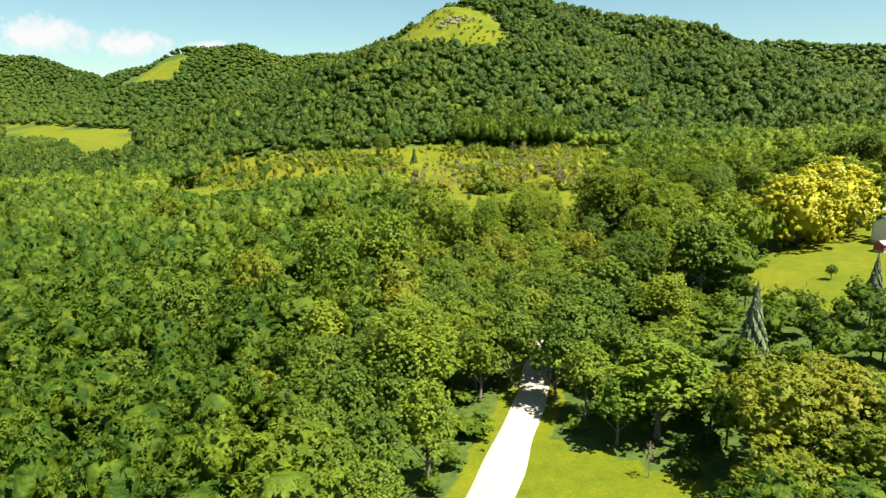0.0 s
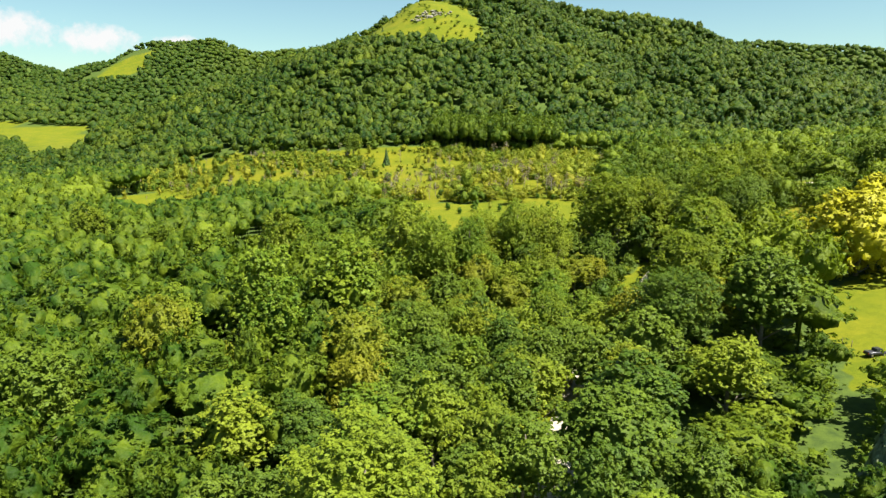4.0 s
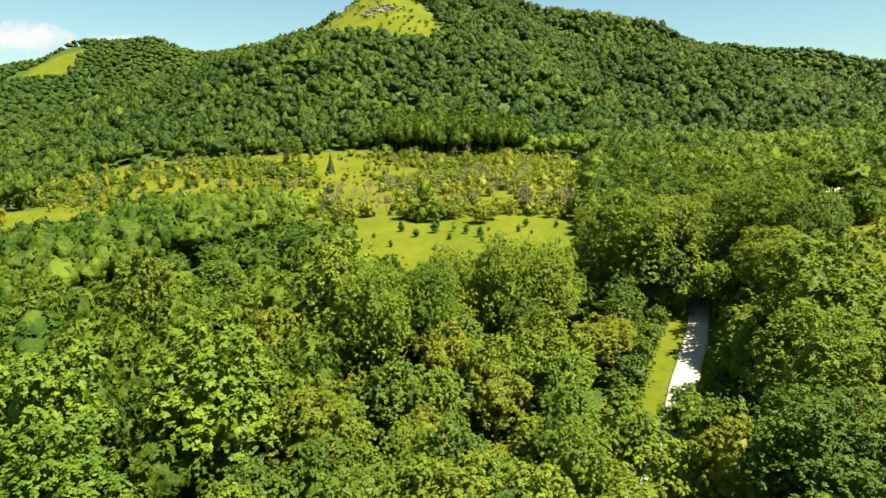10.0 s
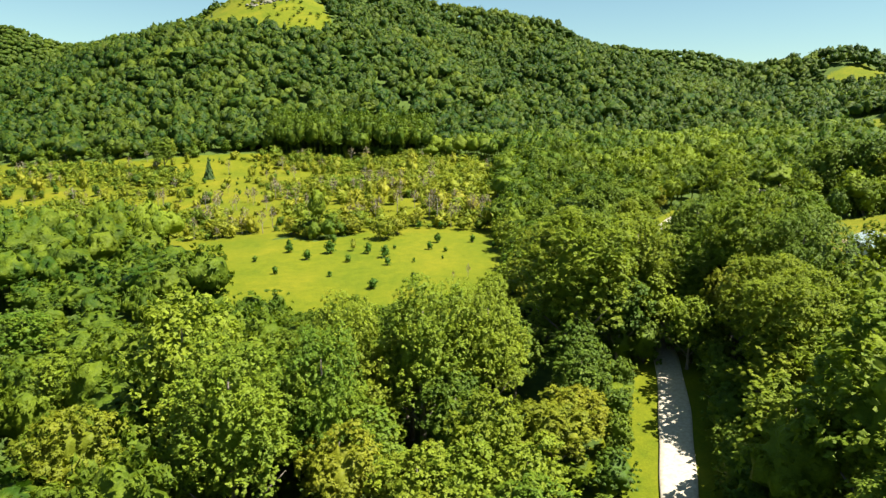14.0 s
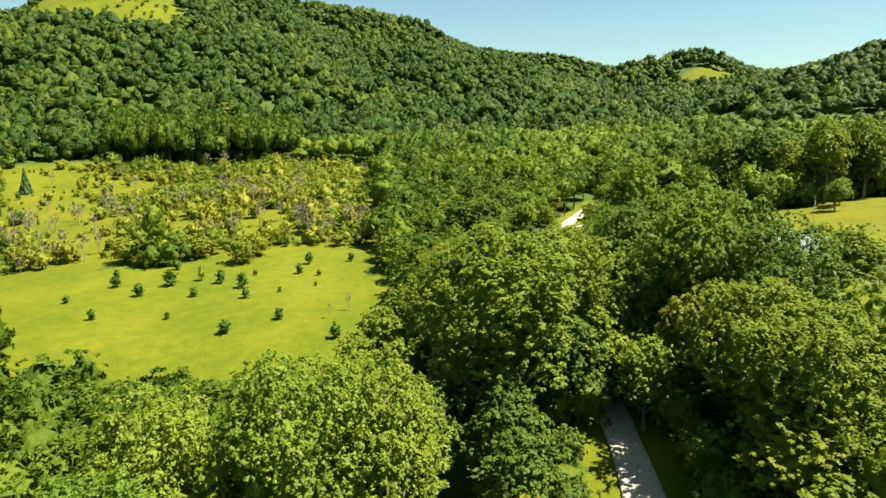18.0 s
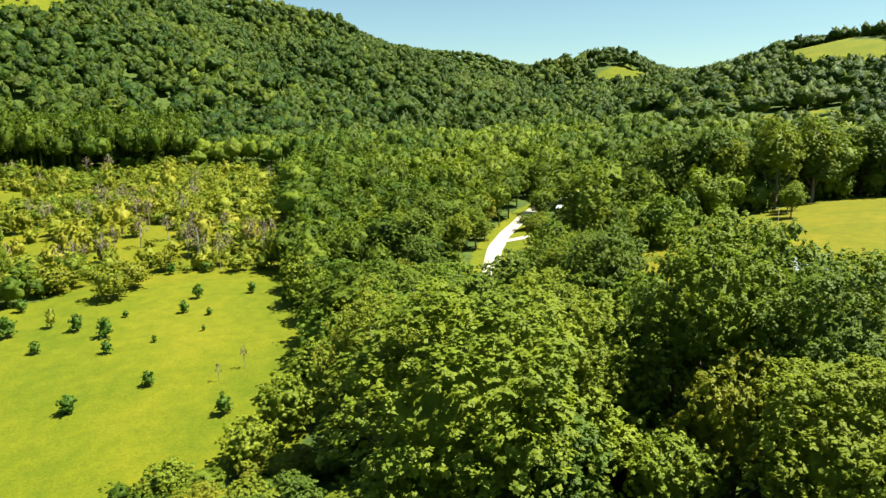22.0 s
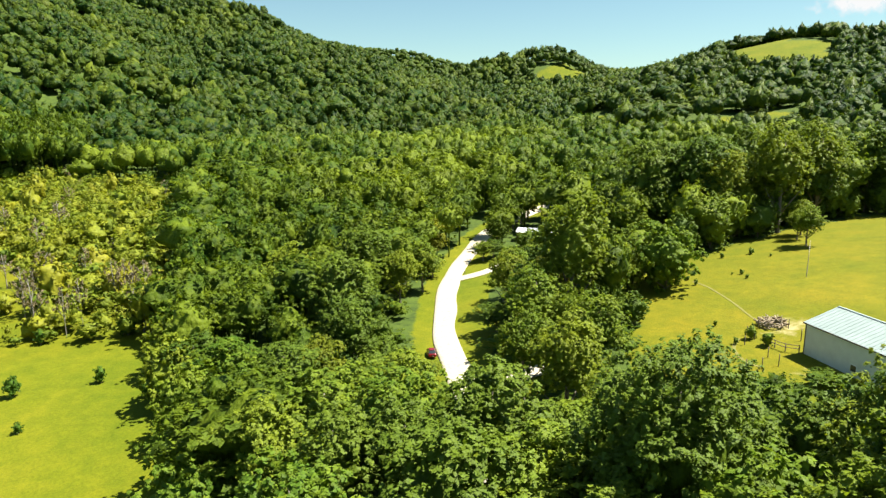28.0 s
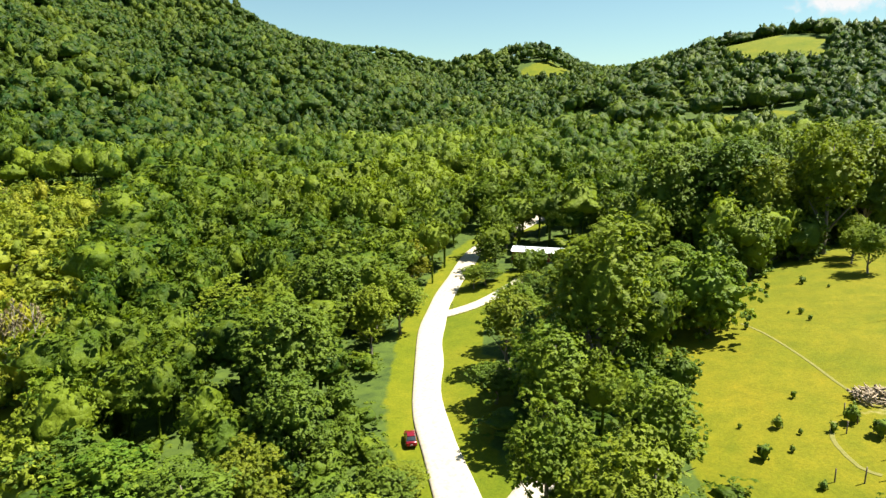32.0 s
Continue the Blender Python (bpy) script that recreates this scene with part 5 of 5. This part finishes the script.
def car(label, paint, place, name="car"):
    root = tagged(new(name), label, "car")
    part("body", body([(-2.2, 0.35, 0.78, 0.74), (-2.1, 0.28, 0.92, 0.84), (-1.3, 0.22, 0.97, 0.88), (0.9, 0.22, 0.95, 0.88), (1.9, 0.25, 0.80, 0.84), (2.2, 0.35, 0.68, 0.70)], 0.9), paint, root)
    cab = bmesh.new()
    lo = [cab.verts.new(p) for p in ((-1.85, -0.76, 0.93), (0.95, -0.78, 0.93), (0.95, 0.78, 0.93), (-1.85, 0.76, 0.93))]
    hi = [cab.verts.new(p) for p in ((-1.25, -0.58, 1.42), (0.1, -0.60, 1.45), (0.1, 0.60, 1.45), (-1.25, 0.58, 1.42))]
    cab.faces.new(hi)
    for i in range(4):
        cab.faces.new((lo[i], lo[(i + 1) % 4], hi[(i + 1) % 4], hi[i]))
    bmesh.ops.recalc_face_normals(cab, faces=cab.faces[:])
    bmesh.ops.bevel(cab, geom=cab.edges[:], offset=0.06, segments=2, affect="EDGES")
    part("cabin", cab, WINDOW, root, "dark glazed car cabin")
    part("roof", box(1.32, 1.14, 0.06, (-0.58, 0, 1.46), 0.025), paint, root)
    for y in (-0.66, 0.66):
        part("tail_lamp", box(0.08, 0.3, 0.16, (-2.17, y * 0.92, 0.72), 0.03), LAMP_RED, root, "red tail lamp")
        part("headlamp", box(0.1, 0.32, 0.14, (2.1, y * 0.9, 0.62), 0.03), LAMP_CLEAR, root, "clear headlamp")
        part("mirror", box(0.16, 0.2, 0.12, (0.62, y * 1.44, 1.0), 0.03), paint, root)
    part("rear_window", box(0.03, 1.02, 0.42, (-1.62, 0, 1.18), 0.0, Matrix.Rotation(radians(48), 4, "Y")), WINDOW, root)
    part("bumper", box(0.14, 1.5, 0.2, (-2.2, 0, 0.42), 0.05), paint, root)
    part("number_plate", box(0.02, 0.42, 0.11, (-2.28, 0, 0.55)), CAR_WHITE, root, "blank pale number plate")
    for x in (-1.35, 1.35):
        for y in (-0.8, 0.8):
            wheel(root, x, y)
    root.matrix_basis = place
    return root


car("glossy dark red car parked on the road's grassy edge", CAR_RED, on_ground(147.2, 401.6, 57, 0.02))


def pickup(label, place):
    root = tagged(new("pickup_truck"), label, "truck")
    part("body", body([(-2.6, 0.5, 1.05, 0.85), (-2.5, 0.42, 1.12, 0.92), (0.9, 0.4, 1.12, 0.94), (2.3, 0.42, 1.05, 0.92), (2.6, 0.5, 0.9, 0.84)], 0.9), CAR_DARK, root)
    # no hollow here: the bed's inner shade is painted as a near-black slab
    part("bed", box(2.0, 1.5, 0.1, (-1.5, 0, 1.13), 0.02), DARK, root, "near-black slab painting the shade of an empty load bed")
    part("cabin", box(1.7, 1.6, 0.72, (0.35, 0, 1.45), 0.18), WINDOW, root)
    part("roof", box(1.3, 1.4, 0.08, (0.3, 0, 1.83), 0.03), CAR_DARK, root)
    part("bumper", box(0.14, 1.7, 0.22, (2.62, 0, 0.55), 0.05), STEEL, root)
    for y in (-0.7, 0.7):
        part("headlamp", box(0.08, 0.3, 0.18, (2.58, y, 0.85), 0.03), LAMP_CLEAR, root)
        part("tail_lamp", box(0.08, 0.18, 0.3, (-2.6, y, 0.9), 0.03), LAMP_RED, root)
        for x in (-1.7, 1.65):
            wheel(root, x, y * 1.2, 0.4, 0.26)
    root.matrix_basis = place


pickup("dark grey pickup truck standing on the lawn", on_ground(107, 197, 10, 0.02))


def post(x, y, tall=1.5, r=0.08, lean_=0.0, label="weathered wooden fence post in the grass", name="fence_post"):
    bm = bmesh.new()
    tube(bm, [(0, 0, -0.4), (lean_ * 0.5, 0, tall * 0.5), (lean_, 0, tall)], [r, r * 0.95, r * 0.85], 7)
    me = bpy.data.meshes.new(name)
    bm.to_mesh(me)
    bm.free()
    me.materials.append(POST_WOOD)
    ob = tagged(new(name, me), label, "post", "fence posts")
    ob.matrix_basis = on_ground(x, y, random.uniform(0, 360))
    return ob


for px, py, h in ((195.9, 357.6, 2.0), (198.3, 352.8, 2.0), (193.3, 348.3, 2.4), (189.9, 355.3, 1.9), (186.5, 355.5, 1.8), (191.6, 357.6, 1.8), (105.7, 203.4, 1.6), (104.6, 205.4, 1.5), (117.2, 203.3, 1.7),
                  (180.5, 346.5, 2.2), (178.2, 348.2, 2.0), (176.0, 350.0, 2.1), (183.0, 349.5, 2.0), (174.2, 352.6, 1.8)):
    post(px, py, h, 0.09, random.uniform(-0.1, 0.1))


def rail_fence(ends, label):
    """A corral fence: posts with two rails between them."""
    root = tagged(new("rail_fence"), label, "fence")
    tops = [Vector((x, y, float(height(x, y)))) for x, y in ends]
    for p in tops:
        part("post", tube(bmesh.new(), [p + Vector((0, 0, -0.4)), p + Vector((0, 0, 1.55))], [0.1, 0.09], 7), POST_WOOD, root)
    for a, b in zip(tops, tops[1:]):
        for z in (0.8, 1.4):
            part("rail", tube(bmesh.new(), [a + Vector((0, 0, z)), (a + b) / 2 + Vector((0, 0, z - 0.03)), b + Vector((0, 0, z))], [0.07, 0.065, 0.07], 6), POST_WOOD, root)


rail_fence([(188.9, 353.0), (187.9, 350.6), (187.2, 348.4), (187.6, 346.2)], "dark wooden corral fence beside the shed")


def brush_pile(x, y):
    """A heap of bleached cut branches."""
    rng = random.Random(77)
    root = tagged(new("brush_pile"), "heap of sun-bleached cut wood in the pasture", "woodpile")
    for k in range(120):
        a, r = rng.uniform(0, 6.28), 2.7 * math.sqrt(rng.random())
        z = max(0.05, 1.9 * (1 - (r / 2.9) ** 2)) * rng.uniform(0.5, 1.0)
        d = Vector((rng.uniform(-1, 1), rng.uniform(-1, 1), rng.uniform(-0.35, 0.35))).normalized() * rng.uniform(0.5, 1.3)
        c = Vector((r * math.cos(a), r * math.sin(a), z))
        part("log", tube(bmesh.new(), [c - d, c + d * 0.1, c + d], [rng.uniform(0.06, 0.17), 0.12, 0.05], 5), PALE_WOOD, root)
    root.matrix_basis = on_ground(x, y)


brush_pile(198.6, 356.0)


def bare_pole(x, y):
    root = tagged(new("bare_pole"), "slender bare pole rising from a clump of weeds", "pole")
    part("shaft", tube(bmesh.new(), [(0, 0, -0.5), (0.1, 0, 4), (0.3, 0.1, 9)], [0.11, 0.08, 0.04], 6), PALE_BARK, root)
    part("spike", tube(bmesh.new(), [(0.2, 0, 7.2), (0.7, 0.2, 7.9)], [0.03, 0.01], 5), PALE_BARK, root)
    root.matrix_basis = on_ground(x, y)


bare_pole(234, 364.5)


def mailbox(x, y):
    root = tagged(new("mailbox"), "dark mailbox on a wooden post at the roadside", "mailbox")
    part("post", box(0.11, 0.11, 1.3, (0, 0, 0.55)), POST_WOOD, root)
    bm = bmesh.new()
    ring = [(-0.1, 0), (-0.1, 0.14), (-0.07, 0.21), (0, 0.24), (0.07, 0.21), (0.1, 0.14), (0.1, 0)]
    a, b = [bm.verts.new((-0.26, y_, 1.2 + z)) for y_, z in ring], [bm.verts.new((0.26, y_, 1.2 + z)) for y_, z in ring]
    bm.faces.new(a)
    bm.faces.new(b[::-1])
    for i in range(7):
        bm.faces.new((a[i], b[i], b[(i + 1) % 7], a[(i + 1) % 7]))
    bmesh.ops.recalc_face_normals(bm, faces=bm.faces[:])
    part("box", bm, CAR_DARK, root)
    root.matrix_basis = on_ground(x, y, 40)


mailbox(195.2, 446.8)


def boulder(rng, size):
    v, f = BALLS[2]
    v = v * np.array([rng.uniform(0.8, 1.5), rng.uniform(0.7, 1.2), rng.uniform(0.5, 0.8)]) * size
    v = v * (1 + 0.22 * np.array([noise.noise(Vector(p) * (2.1 / size) + Vector((size * 7, 0, 0))) for p in v])[:, None])
    me = bpy.data.meshes.new("rock")
    me.from_pydata(v, [], f.tolist())
    me.materials.append(ROCK)
    return me


def outcrop(x, y):
    """Pale ledges and boulders below the top of the bluff."""
    rng = random.Random(5)
    root = tagged(new("rock_outcrop"), "grey limestone outcrop on the grassy nose of the bluff", "rock")
    base = float(height(x, y))
    root.location = (x, y, base)
    for k in range(46):
        px, py = rng.gauss(0, 15), rng.gauss(0, 9)
        ob = part("rock", boulder(rng, rng.uniform(1.2, 4.2)), None, root)
        ob.location = (px, py, float(height(x + px, y + py)) - base + 0.6)
        ob.rotation_euler = (rng.uniform(-0.2, 0.2), rng.uniform(-0.2, 0.2), rng.uniform(0, 6.28))


outcrop(16, 1262)


# clouds, far beyond the hills
def cloud_material():
    m, nt, p = material("cloud_vapour")
    co = nt.nodes.new("ShaderNodeTexCoord")
    mp = nt.nodes.new("ShaderNodeMapping")
    mp.inputs["Location"].default_value, mp.inputs["Scale"].default_value = (-1, -1, 0), (2, 2, 0)
    wire(nt, co.outputs["Generated"], mp.inputs["Vector"])
    g = nt.nodes.new("ShaderNodeVectorMath")
    g.operation = "LENGTH"
    wire(nt, mp.outputs[0], g.inputs[0])
    soft = calc(nt, "SUBTRACT", 1.0, g.outputs["Value"])
    puff = calc(nt, "ADD", soft, calc(nt, "MULTIPLY", calc(nt, "SUBTRACT", grain(nt, 0.012, 6.0, 0.6), 0.5), 1.5))
    r = ramp(nt, puff, (0.25, (0, 0, 0)), (0.75, (0.95, 0.95, 0.95)))
    em, tr, ms = nt.nodes.new("ShaderNodeEmission"), nt.nodes.new("ShaderNodeBsdfTransparent"), nt.nodes.new("ShaderNodeMixShader")
    em.inputs["Color"].default_value, em.inputs["Strength"].default_value = (0.98, 0.97, 0.97, 1), 0.33
    wire(nt, r, ms.inputs[0])
    wire(nt, tr.outputs[0], ms.inputs[1])
    wire(nt, em.outputs[0], ms.inputs[2])
    wire(nt, ms.outputs[0], nt.nodes["Material Output"].inputs["Surface"])
    return m


CLOUD = cloud_material()


def cloud(bearing, up, wide, tall):
    far = 4300
    c = Vector((far * math.sin(radians(bearing)), far * math.cos(radians(bearing)), 45 + far * math.tan(radians(up))))
    me = bpy.data.meshes.new("cloud")
    me.from_pydata([(-wide / 2, -tall / 2, 0), (wide / 2, -tall / 2, 0), (wide / 2, tall / 2, 0), (-wide / 2, tall / 2, 0)], [], [(0, 1, 2, 3)])
    me.materials.append(CLOUD)
    ob = tagged(new("cloud", me), "small soft white fair-weather cloud", "cloud", "clouds", "structure")
    ob.matrix_world = look(c, (0, 0, 45))
    ob.visible_shadow = False


cloud(-30.4, 5.9, 727, 304)
cloud(-24.6, 5.5, 643, 228)
cloud(-19.0, 5.6, 335, 88)
cloud(67.2, 7.9, 671, 215)
